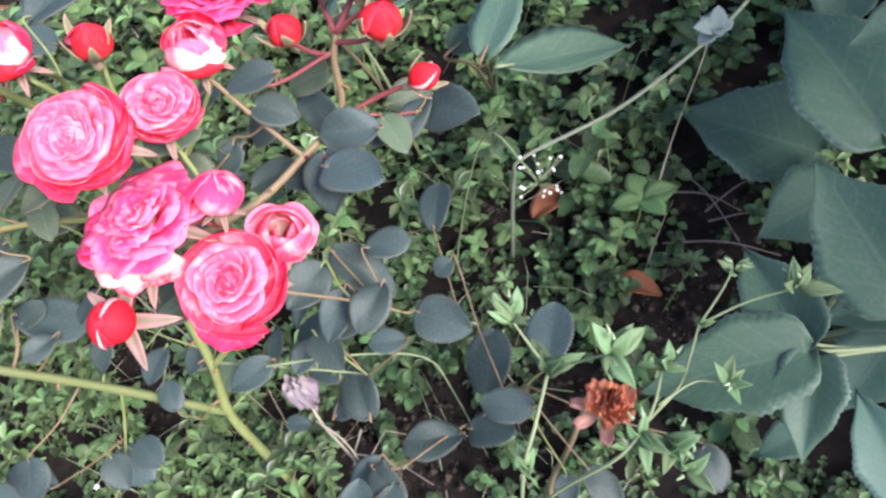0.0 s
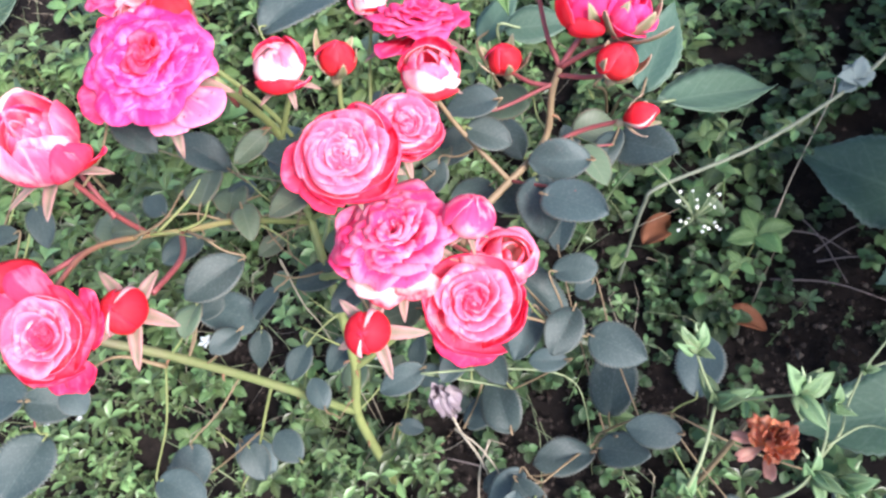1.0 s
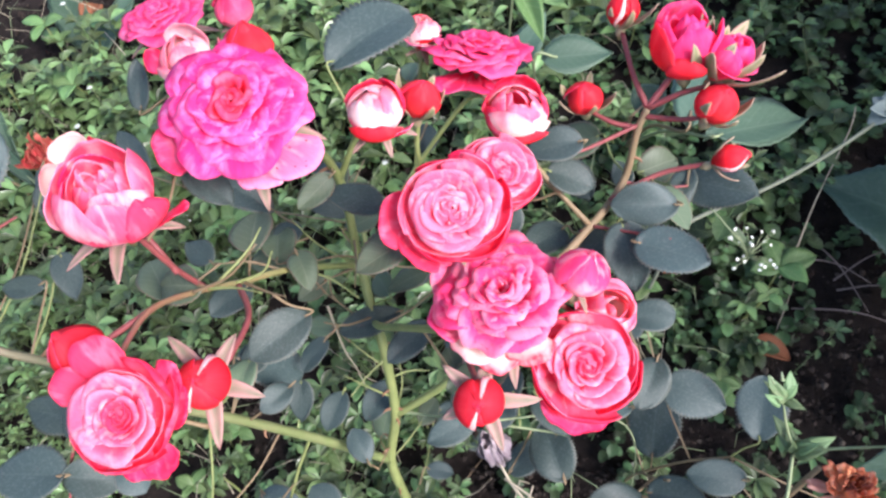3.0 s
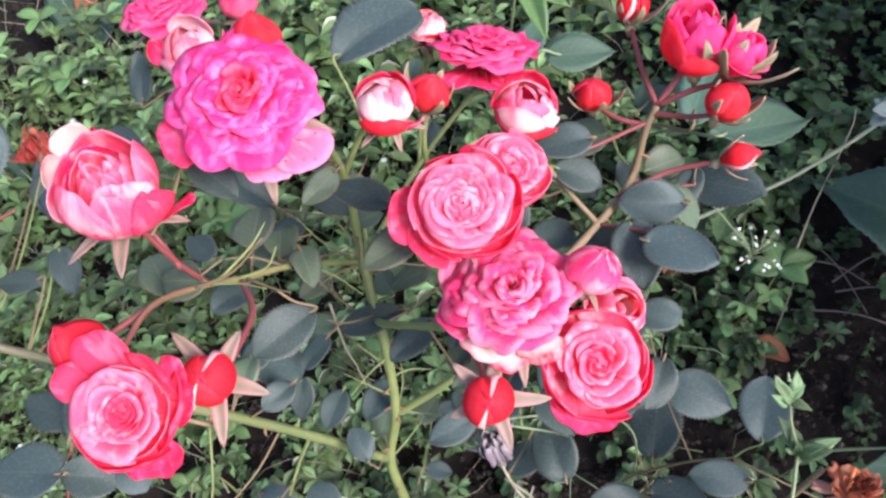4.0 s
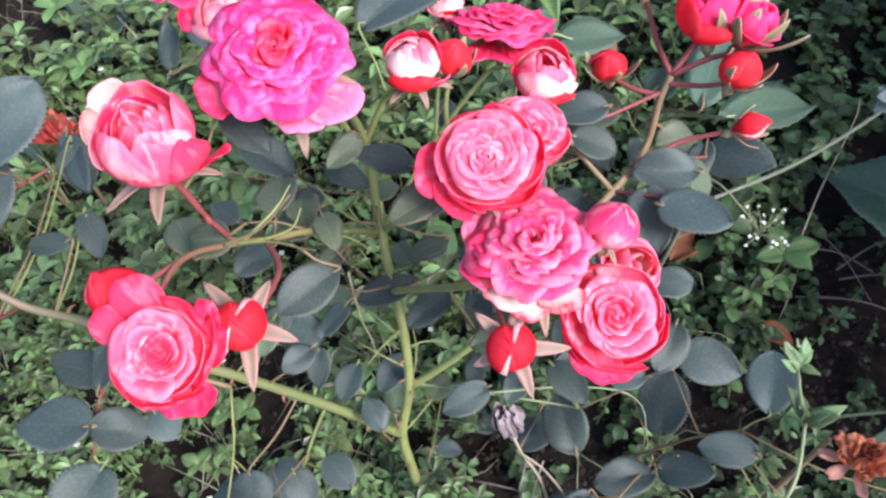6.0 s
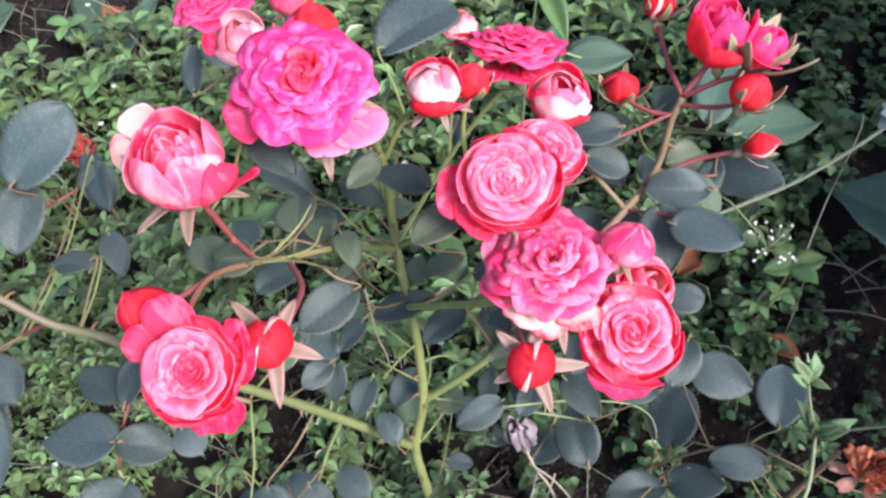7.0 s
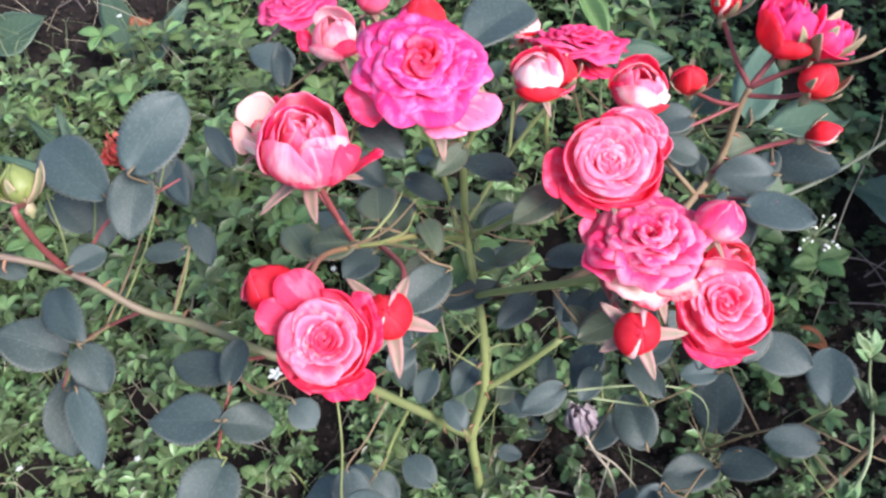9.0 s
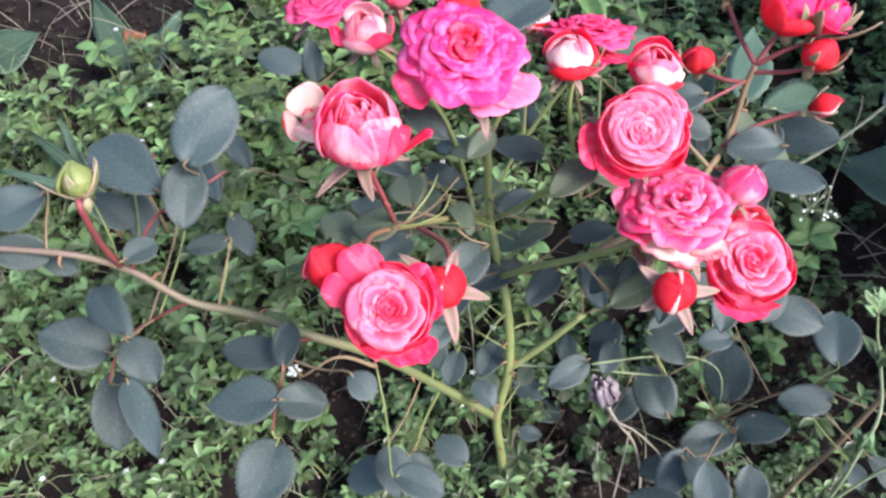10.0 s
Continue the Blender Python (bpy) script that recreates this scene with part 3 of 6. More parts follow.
def crumbs(name, count, seed):
    """Clods and crumbs of soil, each a small lump of eight faces."""
    rng = np.random.default_rng(seed)
    octa = np.array([(1, 0, 0), (-1, 0, 0), (0, 1, 0), (0, -1, 0), (0, 0, 1), (0, 0, -1)], float)
    tri = np.array([(0, 2, 4), (2, 1, 4), (1, 3, 4), (3, 0, 4), (2, 0, 5), (1, 2, 5), (3, 1, 5), (0, 3, 5)])
    V, Fc = [], []
    for k in range(count):
        if rng.random() < 0.75:
            bx, by, br = BARE[rng.integers(len(BARE))]
            x, y = bx + rng.normal(0, br * 0.8), by + rng.normal(0, br * 0.8)
        else:
            x, y = rng.uniform(-1.2, 0.4), rng.uniform(0.1, 1.2)
        s = 0.0012 + 0.005 * rng.random() ** 3
        V.append(octa * rng.uniform(0.5, 1.3, (6, 3)) * s + np.array([x, y, ground_z(x, y) + 0.010 + s * 0.3]))
        Fc.append(tri + 6 * k)
    return link_mesh(name, np.concatenate(V).tolist(), [tuple(r) for a in Fc for r in a.tolist()], [CRUMB], smooth=False)


tagged(new("soil_crumbs", crumbs("soil_crumbs", 5200, 12)), "loose crumbs and small clods of dark soil", "soil", kind="stuff")

# ---- the rose bush ----
FOOT = Vector((-0.300, 0.225, ground_z(-0.30, 0.225)))
bush = thing("rose_bush", FOOT, "small rose bush with pink, red and cream flowers on weedy soil", "rose bush")
ROSE_MESHES = [leaf_mesh("rose_leaflet", [ROSE_LEAF, ROSE_UNDER], rose_blade((0.82, 0.95, 1.05, 0.88, 0.78, 1.0)[k], (0.60, 0.50, 0.56, 0.54, 0.66, 0.58)[k]), k, 0.07, 0.22, True, 0.11, rows=37, cols=11, wave=0.05, pucker=0.004) for k in range(6)]
YOUNG_MESHES = [leaf_mesh("rose_leaflet", [ROSE_YOUNG, ROSE_UNDER], rose_blade(0.85, 0.62), 20 + k, 0.08, 0.25, True, 0.085, rows=25, cols=9, wave=0.05, pucker=0.006) for k in range(3)]
leaf_count = 0


def rose_leaf(base, tip, width, normal, young=False):
    global leaf_count
    leaf_count += 1
    part("leaf", YOUNG_MESHES[leaf_count % 3] if young else ROSE_MESHES[leaf_count % 6], bush, blade_matrix(base, tip, width, normal))
    b0, d = Vector(base), (Vector(tip) - Vector(base)).normalized()
    foot = min(STEM_LINES, key=lambda q: (q - b0 + Vector((0, 0, 0.015))).length)
    bow = (foot + b0) / 2 - Vector((0, 0, 0.06 * (foot - b0).length))
    part("leaf_stalk", tube("leaf_stalk", [foot, bow, b0 - d * 0.004, b0 + d * 0.002], 0.0009, 0.0006, STEM_GREEN if leaf_count % 4 == 0 else STEM_BROWN, 6, 4), bush, Matrix.Identity(4))


STEM_LINES = []


def stem(points, r0, r1, mat, label=""):
    STEM_LINES.extend(Vector(q) for q in smooth_path(points, 6))
    return part("stem", tube("stem", points, r0, r1, mat, 8, 6, 0.05), bush, Matrix.Identity(4), label)


def thorns(points, r, count, seed):
    """Small hooked thorns along a stem, each a part of the bush."""
    rng = random.Random(seed)
    line = smooth_path(points, 6)
    for _ in range(count):
        i = rng.randrange(1, len(line) - 1)
        c, d = Vector(line[i]), Vector(line[i + 1] - line[i - 1]).normalized()
        o = Vector((rng.uniform(-1, 1), rng.uniform(-1, 1), rng.uniform(-1, 1)))
        o = (o - d * o.dot(d)).normalized()
        part("thorn", tube("thorn", [c, c + o * (r + 0.003), c + o * (r + 0.0055) - d * 0.0025], 0.0016, 0.0002, THORN, 6, 2), bush, Matrix.Identity(4))


MAIN = [FOOT, (-0.308, 0.240, 0.00), (-0.314, 0.252, 0.077), (-0.303, 0.268, 0.145), (-0.304, 0.289, 0.212), (-0.313, 0.316, 0.262), (-0.318, 0.334, 0.300), (-0.320, 0.345, 0.370), (-0.330, 0.318, 0.450)]
LEFT = [(-0.314, 0.252, 0.077), (-0.365, 0.238, 0.172), (-0.412, 0.219, 0.266), (-0.454, 0.210, 0.315), (-0.502, 0.232, 0.314), (-0.542, 0.238, 0.325), (-0.573, 0.243, 0.358), (-0.600, 0.238, 0.385), (-0.650, 0.236, 0.400)]
FORK = [(-0.317, 0.330, 0.285), (-0.350, 0.293, 0.337), (-0.373, 0.268, 0.361), (-0.390, 0.250, 0.380), (-0.403, 0.222, 0.405), (-0.405, 0.185, 0.418)]
RIGHT = [(-0.310, 0.304, 0.242), (-0.294, 0.272, 0.296), (-0.261, 0.245, 0.343), (-0.236, 0.222, 0.385), (-0.215, 0.222, 0.402)]
TALL = [(-0.255, 0.242, 0.350), (-0.190, 0.278, 0.350), (-0.155, 0.313, 0.355), (-0.132, 0.345, 0.360), (-0.127, 0.356, 0.395), (-0.122, 0.362, 0.410)]
stem(MAIN, 0.0054, 0.0026, STEM_GREEN, "thick yellow-green upright rose stem")
stem(LEFT, 0.0042, 0.0021, STEM_ARCH, "long arching green-brown rose branch")
stem(FORK, 0.0024, 0.0016, STEM_FORK)
stem(RIGHT, 0.0028, 0.0022, STEM_GREEN)
stem(TALL, 0.0030, 0.0022, STEM_BROWN)
stem([(-0.303, 0.268, 0.145), (-0.268, 0.272, 0.185), (-0.241, 0.275, 0.222)], 0.0034, 0.0030, STEM_GREEN, "short cut green rose stub")
stem([(-0.317, 0.332, 0.285), (-0.292, 0.318, 0.320), (-0.262, 0.296, 0.375), (-0.240, 0.272, 0.428)], 0.0024, 0.0020, STEM_GREEN)
stem([(-0.320, 0.345, 0.365), (-0.300, 0.345, 0.410), (-0.276, 0.308, 0.455)], 0.0022, 0.0018, STEM_GREEN)
stem([(-0.330, 0.400, 0.240), (-0.345, 0.402, 0.320), (-0.372, 0.392, 0.390), (-0.403, 0.385, 0.430)], 0.0024, 0.0018, STEM_GREEN)
stem([(-0.316, 0.325, 0.250), (-0.325, 0.375, 0.230), (-0.330, 0.402, 0.245)], 0.0024, 0.0022, STEM_GREEN)
stem([(-0.372, 0.392, 0.390), (-0.415, 0.425, 0.415), (-0.440, 0.440, 0.420)], 0.0018, 0.0016, STEM_RED)
stem([(-0.388, 0.254, 0.378), (-0.392, 0.246, 0.410), (-0.400, 0.243, 0.452)], 0.0017, 0.0017, STEM_RED)
stem([(-0.390, 0.243, 0.410), (-0.412, 0.264, 0.432), (-0.432, 0.282, 0.446)], 0.0016, 0.0014, STEM_RED)
stem([(-0.375, 0.266, 0.362), (-0.356, 0.232, 0.382), (-0.354, 0.195, 0.402)], 0.0020, 0.0018, STEM_RED)
stem([(-0.403, 0.222, 0.405), (-0.418, 0.200, 0.412), (-0.425, 0.190, 0.416)], 0.0018, 0.0015, STEM_RED)
stem([(-0.236, 0.222, 0.385), (-0.228, 0.198, 0.385), (-0.224, 0.186, 0.390)], 0.0018, 0.0016, STEM_RED)
stem([(-0.236, 0.222, 0.385), (-0.200, 0.210, 0.372), (-0.176, 0.208, 0.374)], 0.0020, 0.0018, STEM_GREEN)
stem([(-0.215, 0.222, 0.400), (-0.190, 0.236, 0.398), (-0.174, 0.236, 0.408)], 0.0018, 0.0016, STEM_RED)
stem([(-0.190, 0.236, 0.398), (-0.168, 0.246, 0.360), (-0.160, 0.246, 0.358)], 0.0016, 0.0014, STEM_RED)
stem([(-0.200, 0.272, 0.350), (-0.215, 0.290, 0.385), (-0.221, 0.298, 0.412)], 0.0018, 0.0016, STEM_GREEN)
stem([(-0.142, 0.332, 0.357), (-0.110, 0.346, 0.366), (-0.080, 0.343, 0.380)], 0.0018, 0.0016, STEM_RED, "thin red flower stalk")
stem([(-0.122, 0.362, 0.410), (-0.130, 0.380, 0.420), (-0.136, 0.405, 0.432)], 0.0018, 0.0015, STEM_RED, "thin red flower stalk")
stem([(-0.126, 0.357, 0.398), (-0.142, 0.362, 0.398), (-0.157, 0.374, 0.398)], 0.0018, 0.0014, STEM_RED)
stem([(-0.122, 0.362, 0.410), (-0.102, 0.360, 0.425), (-0.084, 0.358, 0.432)], 0.0019, 0.0015, STEM_RED)
stem([(-0.122, 0.362, 0.410), (-0.110, 0.372, 0.424), (-0.104, 0.374, 0.432)], 0.0022, 0.0018, STEM_RED)
stem([(-0.124, 0.360, 0.405), (-0.104, 0.350, 0.412), (-0.088, 0.345, 0.420)], 0.0018, 0.0014, STEM_RED)
stem([(-0.126, 0.358, 0.400), (-0.160, 0.345, 0.392), (-0.176, 0.338, 0.396)], 0.0014, 0.0010, STEM_RED)
stem([(-0.155, 0.313, 0.355), (-0.185, 0.330, 0.385), (-0.200, 0.335, 0.412)], 0.0018, 0.0015, STEM_BROWN)
stem([(-0.250, 0.310, 0.330), (-0.262, 0.330, 0.400), (-0.260, 0.338, 0.432)], 0.0018, 0.0015, STEM_GREEN)
stem([(-0.325, 0.375, 0.232), (-0.280, 0.420, 0.290), (-0.240, 0.435, 0.345), (-0.226, 0.428, 0.360)], 0.0022, 0.0016, STEM_GREEN)
stem([(-0.280, 0.420, 0.290), (-0.276, 0.450, 0.335), (-0.272, 0.466, 0.362)], 0.0016, 0.0014, STEM_GREEN)
stem([(-0.328, 0.325, 0.420), (-0.334, 0.322, 0.465), (-0.332, 0.318, 0.482)], 0.0016, 0.0014, STEM_RED)
stem([(-0.372, 0.392, 0.390), (-0.378, 0.405, 0.420), (-0.381, 0.412, 0.438)], 0.0016, 0.0014, STEM_RED)
# shoots and leaf stalks of the long left branch
stem([(-0.578, 0.243, 0.364), (-0.574, 0.232, 0.405), (-0.568, 0.226, 0.445), (-0.578, 0.245, 0.430)], 0.0024, 0.0018, STEM_RED, "young red shoot")
stem([(-0.542, 0.238, 0.325), (-0.575, 0.246, 0.296), (-0.608, 0.250, 0.268), (-0.615, 0.231, 0.268), (-0.620, 0.212, 0.258)], 0.0015, 0.0008, STEM_RED, "thin red leaf stalk")
stem([(-0.454, 0.207, 0.315), (-0.462, 0.190, 0.335), (-0.472, 0.168, 0.318), (-0.481, 0.151, 0.290)], 0.0013, 0.0008, STEM_RED)
stem([(-0.573, 0.243, 0.358), (-0.550, 0.262, 0.390), (-0.515, 0.275, 0.405), (-0.500, 0.285, 0.408)], 0.0013, 0.0008, STEM_RED)
stem([(-0.413, 0.210, 0.266), (-0.438, 0.206, 0.290), (-0.465, 0.196, 0.282)], 0.0018, 0.0006, STEM_BROWN)
stem([(-0.366, 0.238, 0.174), (-0.384, 0.226, 0.130), (-0.402, 0.200, 0.085), (-0.420, 0.178, 0.060)], 0.0016, 0.0008, STEM_GREEN)
stem([(-0.302, 0.270, 0.150), (-0.240, 0.262, 0.150), (-0.180, 0.258, 0.140), (-0.160, 0.250, 0.150)], 0.0013, 0.0008, PALE_STALK)
SHOOT = (-0.085, 0.285)
stem([(*SHOOT, ground_z(*SHOOT)), (-0.080, 0.268, 0.00), (-0.076, 0.245, 0.060), (-0.070, 0.232, 0.095)], 0.0016, 0.0010, STEM_BROWN)
stem([(-0.080, 0.268, 0.00), (-0.055, 0.250, 0.090), (-0.030, 0.236, 0.145)], 0.0014, 0.0009, STEM_BROWN)
stem([(-0.076, 0.245, 0.060), (-0.105, 0.215, 0.090), (-0.135, 0.180, 0.120)], 0.0012, 0.0008, STEM_BROWN)
stem([(-0.176, 0.208, 0.372), (-0.130, 0.235, 0.300), (-0.105, 0.245, 0.262)], 0.0011, 0.0007, STEM_BROWN)
stem([(-0.155, 0.313, 0.355), (-0.128, 0.296, 0.370), (-0.112, 0.286, 0.378)], 0.0012, 0.0008, STEM_RED)
stem([(-0.132, 0.345, 0.360), (-0.105, 0.352, 0.345), (-0.085, 0.357, 0.340)], 0.0012, 0.0008, STEM_RED)
# fine twiggy side shoots in the heart of the bush
rng = random.Random(44)
for k in range(20):
    foot = Vector(rng.choice(smooth_path(MAIN, 6)[14:42] + smooth_path(FORK, 6)[4:20]))
    d = Vector((rng.uniform(-1, 1), rng.uniform(-0.8, 0.8), rng.uniform(-0.2, 0.8))).normalized()
    e = Vector((rng.uniform(-1, 1), rng.uniform(-1, 1), rng.uniform(-0.6, 0.6))) * 0.006
    L = rng.uniform(0.03, 0.065)
    stem([foot, foot + d * L * 0.5 + e, foot + d * L], 0.0011, 0.0004, (STEM_BROWN, STEM_GREEN)[k % 2])
thorns(MAIN, 0.005, 14, 1)
thorns(LEFT, 0.004, 12, 2)
thorns(TALL, 0.0025, 5, 3)

# leaflets: base, tip, width and the way the upper side faces
rose_leaf((-0.511, 0.259, 0.444), (-0.486, 0.298, 0.469), 0.040, (0.16, -0.60, 0.78))
rose_leaf((-0.541, 0.265, 0.415), (-0.590, 0.304, 0.427), 0.039, (-0.04, -0.33, 0.94))
rose_leaf((-0.519, 0.273, 0.428), (-0.520, 0.235, 0.409), 0.030, (0.35, -0.45, 0.82))
rose_leaf((-0.560, 0.383, 0.324), (-0.545, 0.353, 0.302), 0.031, (0.28, -0.46, 0.84))
rose_leaf((-0.591, 0.224, 0.308), (-0.631, 0.272, 0.308), 0.029, (-0.05, -0.03, 1.00))
rose_leaf((-0.631, 0.244, 0.253), (-0.677, 0.249, 0.279), 0.045, (0.47, -0.23, 0.85))
rose_leaf((-0.595, 0.226, 0.296), (-0.571, 0.198, 0.285), 0.031, (0.18, -0.24, 0.95))
rose_leaf((-0.621, 0.223, 0.253), (-0.615, 0.171, 0.226), 0.038, (0.37, -0.39, 0.84))
rose_leaf((-0.472, 0.194, 0.318), (-0.518, 0.202, 0.314), 0.026, (-0.16, -0.45, 0.88))
rose_leaf((-0.472, 0.158, 0.322), (-0.519, 0.158, 0.321), 0.036, (-0.02, -0.02, 1.00))
rose_leaf((-0.471, 0.157, 0.322), (-0.439, 0.159, 0.312), 0.028, (0.31, -0.31, 0.90))
rose_leaf((-0.480, 0.147, 0.278), (-0.493, 0.100, 0.281), 0.042, (0.32, -0.02, 0.95))
rose_leaf((-0.467, 0.177, 0.334), (-0.464, 0.206, 0.342), 0.020, (0.03, -0.25, 0.97))
rose_leaf((-0.565, 0.232, 0.385), (-0.547, 0.246, 0.385), 0.021, (0.23, -0.27, 0.93))
rose_leaf((-0.516, 0.277, 0.344), (-0.547, 0.275, 0.339), 0.017, (-0.12, -0.47, 0.87))
rose_leaf((-0.517, 0.306, 0.336), (-0.501, 0.277, 0.325), 0.021, (0.34, -0.15, 0.93))
rose_leaf((-0.618, 0.269, 0.411), (-0.651, 0.251, 0.407), 0.032, (0.11, -0.41, 0.91))
rose_leaf((-0.618, 0.240, 0.384), (-0.653, 0.237, 0.398), 0.026, (0.35, -0.51, 0.78))
rose_leaf((-0.628, 0.249, 0.371), (-0.606, 0.240, 0.366), 0.018, (0.07, -0.39, 0.92))
rose_leaf((-0.611, 0.306, 0.367), (-0.585, 0.291, 0.350), 0.029, (0.44, -0.22, 0.87))
rose_leaf((-0.506, 0.610, 0.240), (-0.554, 0.620, 0.250), 0.038, (0.10, -0.44, 0.89))
rose_leaf((-0.444, 0.368, 0.413), (-0.448, 0.395, 0.431), 0.017, (0.02, -0.56, 0.83))
rose_leaf((-0.406, 0.160, 0.170), (-0.450, 0.168, 0.160), 0.034, (-0.22, -0.01, 0.97))
rose_leaf((-0.399, 0.131, 0.251), (-0.365, 0.119, 0.243), 0.030, (0.24, 0.07, 0.97))
rose_leaf((-0.284, 0.305, 0.388), (-0.321, 0.316, 0.393), 0.022, (0.08, -0.20, 0.98))
rose_leaf((-0.291, 0.309, 0.251), (-0.338, 0.295, 0.243), 0.024, (0.00, -0.47, 0.88))
rose_leaf((-0.266, 0.287, 0.272), (-0.293, 0.259, 0.267), 0.024, (0.16, -0.32, 0.93))
rose_leaf((-0.200, 0.305, 0.156), (-0.224, 0.266, 0.153), 0.031, (-0.22, 0.06, 0.97))
rose_leaf((-0.162, 0.221, 0.129), (-0.180, 0.264, 0.144), 0.042, (-0.29, -0.42, 0.86))
rose_leaf((-0.098, 0.250, 0.253), (-0.060, 0.232, 0.255), 0.035, (-0.22, -0.37, 0.90))
rose_leaf((-0.073, 0.269, 0.053), (-0.065, 0.326, 0.075), 0.052, (-0.35, -0.30, 0.89))
rose_leaf((-0.012, 0.244, 0.166), (-0.003, 0.291, 0.182), 0.042, (-0.26, -0.28, 0.93))
rose_leaf((-0.026, 0.214, 0.156), (-0.068, 0.220, 0.150), 0.030, (-0.19, -0.39, 0.90))
rose_leaf((-0.084, 0.226, 0.079), (-0.043, 0.215, 0.101), 0.038, (-0.46, 0.12, 0.88))
rose_leaf((-0.092, 0.219, 0.087), (-0.143, 0.206, 0.092), 0.036, (0.10, -0.03, 0.99))
rose_leaf((-0.156, 0.120, 0.167), (-0.154, 0.157, 0.177), 0.032, (-0.09, -0.25, 0.96))
rose_leaf((-0.126, 0.119, 0.174), (-0.126, 0.148, 0.188), 0.027, (-0.28, -0.41, 0.87))
rose_leaf((-0.116, 0.251, 0.209), (-0.145, 0.249, 0.210), 0.021, (0.06, -0.31, 0.95))
rose_leaf((-0.247, 0.269, 0.146), (-0.245, 0.299, 0.154), 0.020, (-0.35, -0.22, 0.91))
rose_leaf((-0.282, 0.349, -0.041), (-0.242, 0.336, -0.046), 0.036, (0.11, -0.03, 0.99))
rose_leaf((-0.321, 0.225, 0.155), (-0.335, 0.249, 0.164), 0.023, (0.23, -0.22, 0.95))
rose_leaf((-0.181, 0.110, 0.162), (-0.216, 0.146, 0.150), 0.042, (-0.23, 0.09, 0.97))
rose_leaf((-0.153, 0.189, 0.121), (-0.178, 0.154, 0.108), 0.030, (-0.16, -0.23, 0.96))
rose_leaf((-0.348, 0.191, 0.117), (-0.373, 0.213, 0.124), 0.030, (0.09, -0.20, 0.98))
rose_leaf((-0.082, 0.370, 0.330), (-0.044, 0.343, 0.349), 0.037, (-0.49, -0.08, 0.87))
rose_leaf((-0.131, 0.286, 0.375), (-0.093, 0.268, 0.381), 0.036, (-0.15, -0.00, 0.99))
rose_leaf((-0.103, 0.319, 0.369), (-0.143, 0.320, 0.368), 0.030, (-0.05, -0.58, 0.82))
rose_leaf((-0.182, 0.335, 0.384), (-0.153, 0.329, 0.376), 0.026, (0.21, -0.29, 0.93))
rose_leaf((-0.125, 0.277, 0.297), (-0.095, 0.282, 0.300), 0.026, (-0.07, -0.13, 0.99))
rose_leaf((-0.329, 0.246, 0.359), (-0.358, 0.215, 0.362), 0.030, (0.36, -0.23, 0.91))
rose_leaf((-0.384, 0.288, 0.324), (-0.403, 0.263, 0.329), 0.026, (0.26, 0.01, 0.96))
rose_leaf((-0.370, 0.269, 0.211), (-0.367, 0.239, 0.201), 0.022, (-0.09, -0.31, 0.95))
rose_leaf((-0.357, 0.235, 0.279), (-0.373, 0.215, 0.282), 0.020, (0.34, -0.15, 0.93))
rose_leaf((-0.163, 0.344, 0.401), (-0.198, 0.338, 0.398), 0.026, (-0.04, -0.15, 0.99))
rose_leaf((-0.204, 0.328, 0.359), (-0.211, 0.308, 0.347), 0.021, (-0.20, -0.44, 0.88))
rose_leaf((-0.314, 0.374, 0.442), (-0.269, 0.432, 0.440), 0.046, (0.20, -0.10, 0.97))
rose_leaf((-0.375, 0.276, 0.462), (-0.350, 0.260, 0.451), 0.020, (0.22, -0.33, 0.92))
rose_leaf((-0.191, 0.375, 0.340), (-0.207, 0.354, 0.323), 0.026, (-0.11, -0.57, 0.82))
rose_leaf((-0.156, 0.290, 0.278), (-0.113, 0.262, 0.259), 0.035, (0.33, -0.12, 0.94))
rose_leaf((-0.153, 0.262, 0.303), (-0.173, 0.231, 0.303), 0.031, (0.37, -0.24, 0.90))
rose_leaf((-0.172, 0.397, 0.333), (-0.148, 0.359, 0.329), 0.026, (0.09, -0.06, 0.99))
rose_leaf((-0.121, 0.441, 0.081), (-0.118, 0.500, 0.089), 0.039, (-0.18, -0.12, 0.98))
rose_leaf((-0.170, 0.326, 0.335), (-0.196, 0.306, 0.339), 0.028, (0.16, 0.01, 0.99))
rose_leaf((-0.138, 0.310, 0.344), (-0.172, 0.303, 0.343), 0.027, (0.02, -0.21, 0.98))
rose_leaf((-0.180, 0.267, 0.196), (-0.143, 0.286, 0.203), 0.029, (-0.06, -0.25, 0.97))
rose_leaf((-0.236, 0.255, 0.176), (-0.272, 0.235, 0.169), 0.027, (0.07, -0.43, 0.90))
rose_leaf((-0.399, 0.257, 0.273), (-0.357, 0.263, 0.246), 0.043, (0.53, 0.08, 0.85))
rose_leaf((-0.204, 0.280, 0.162), (-0.219, 0.249, 0.165), 0.024, (0.30, -0.05, 0.95))
rose_leaf((-0.224, 0.335, -0.096), (-0.269, 0.339, -0.085), 0.040, (0.26, 0.08, 0.96))
rose_leaf((-0.409, 0.172, 0.200), (-0.401, 0.134, 0.194), 0.033, (0.28, -0.07, 0.96))
rose_leaf((-0.380, 0.356, 0.320), (-0.418, 0.369, 0.346), 0.031, (0.50, -0.20, 0.84))
rose_leaf((-0.399, 0.201, 0.115), (-0.381, 0.175, 0.104), 0.029, (0.21, -0.25, 0.95))
rose_leaf((-0.558, 0.492, 0.206), (-0.586, 0.525, 0.232), 0.024, (0.26, -0.44, 0.86))
rose_leaf((-0.418, 0.153, 0.358), (-0.404, 0.140, 0.353), 0.020, (0.18, -0.17, 0.97))
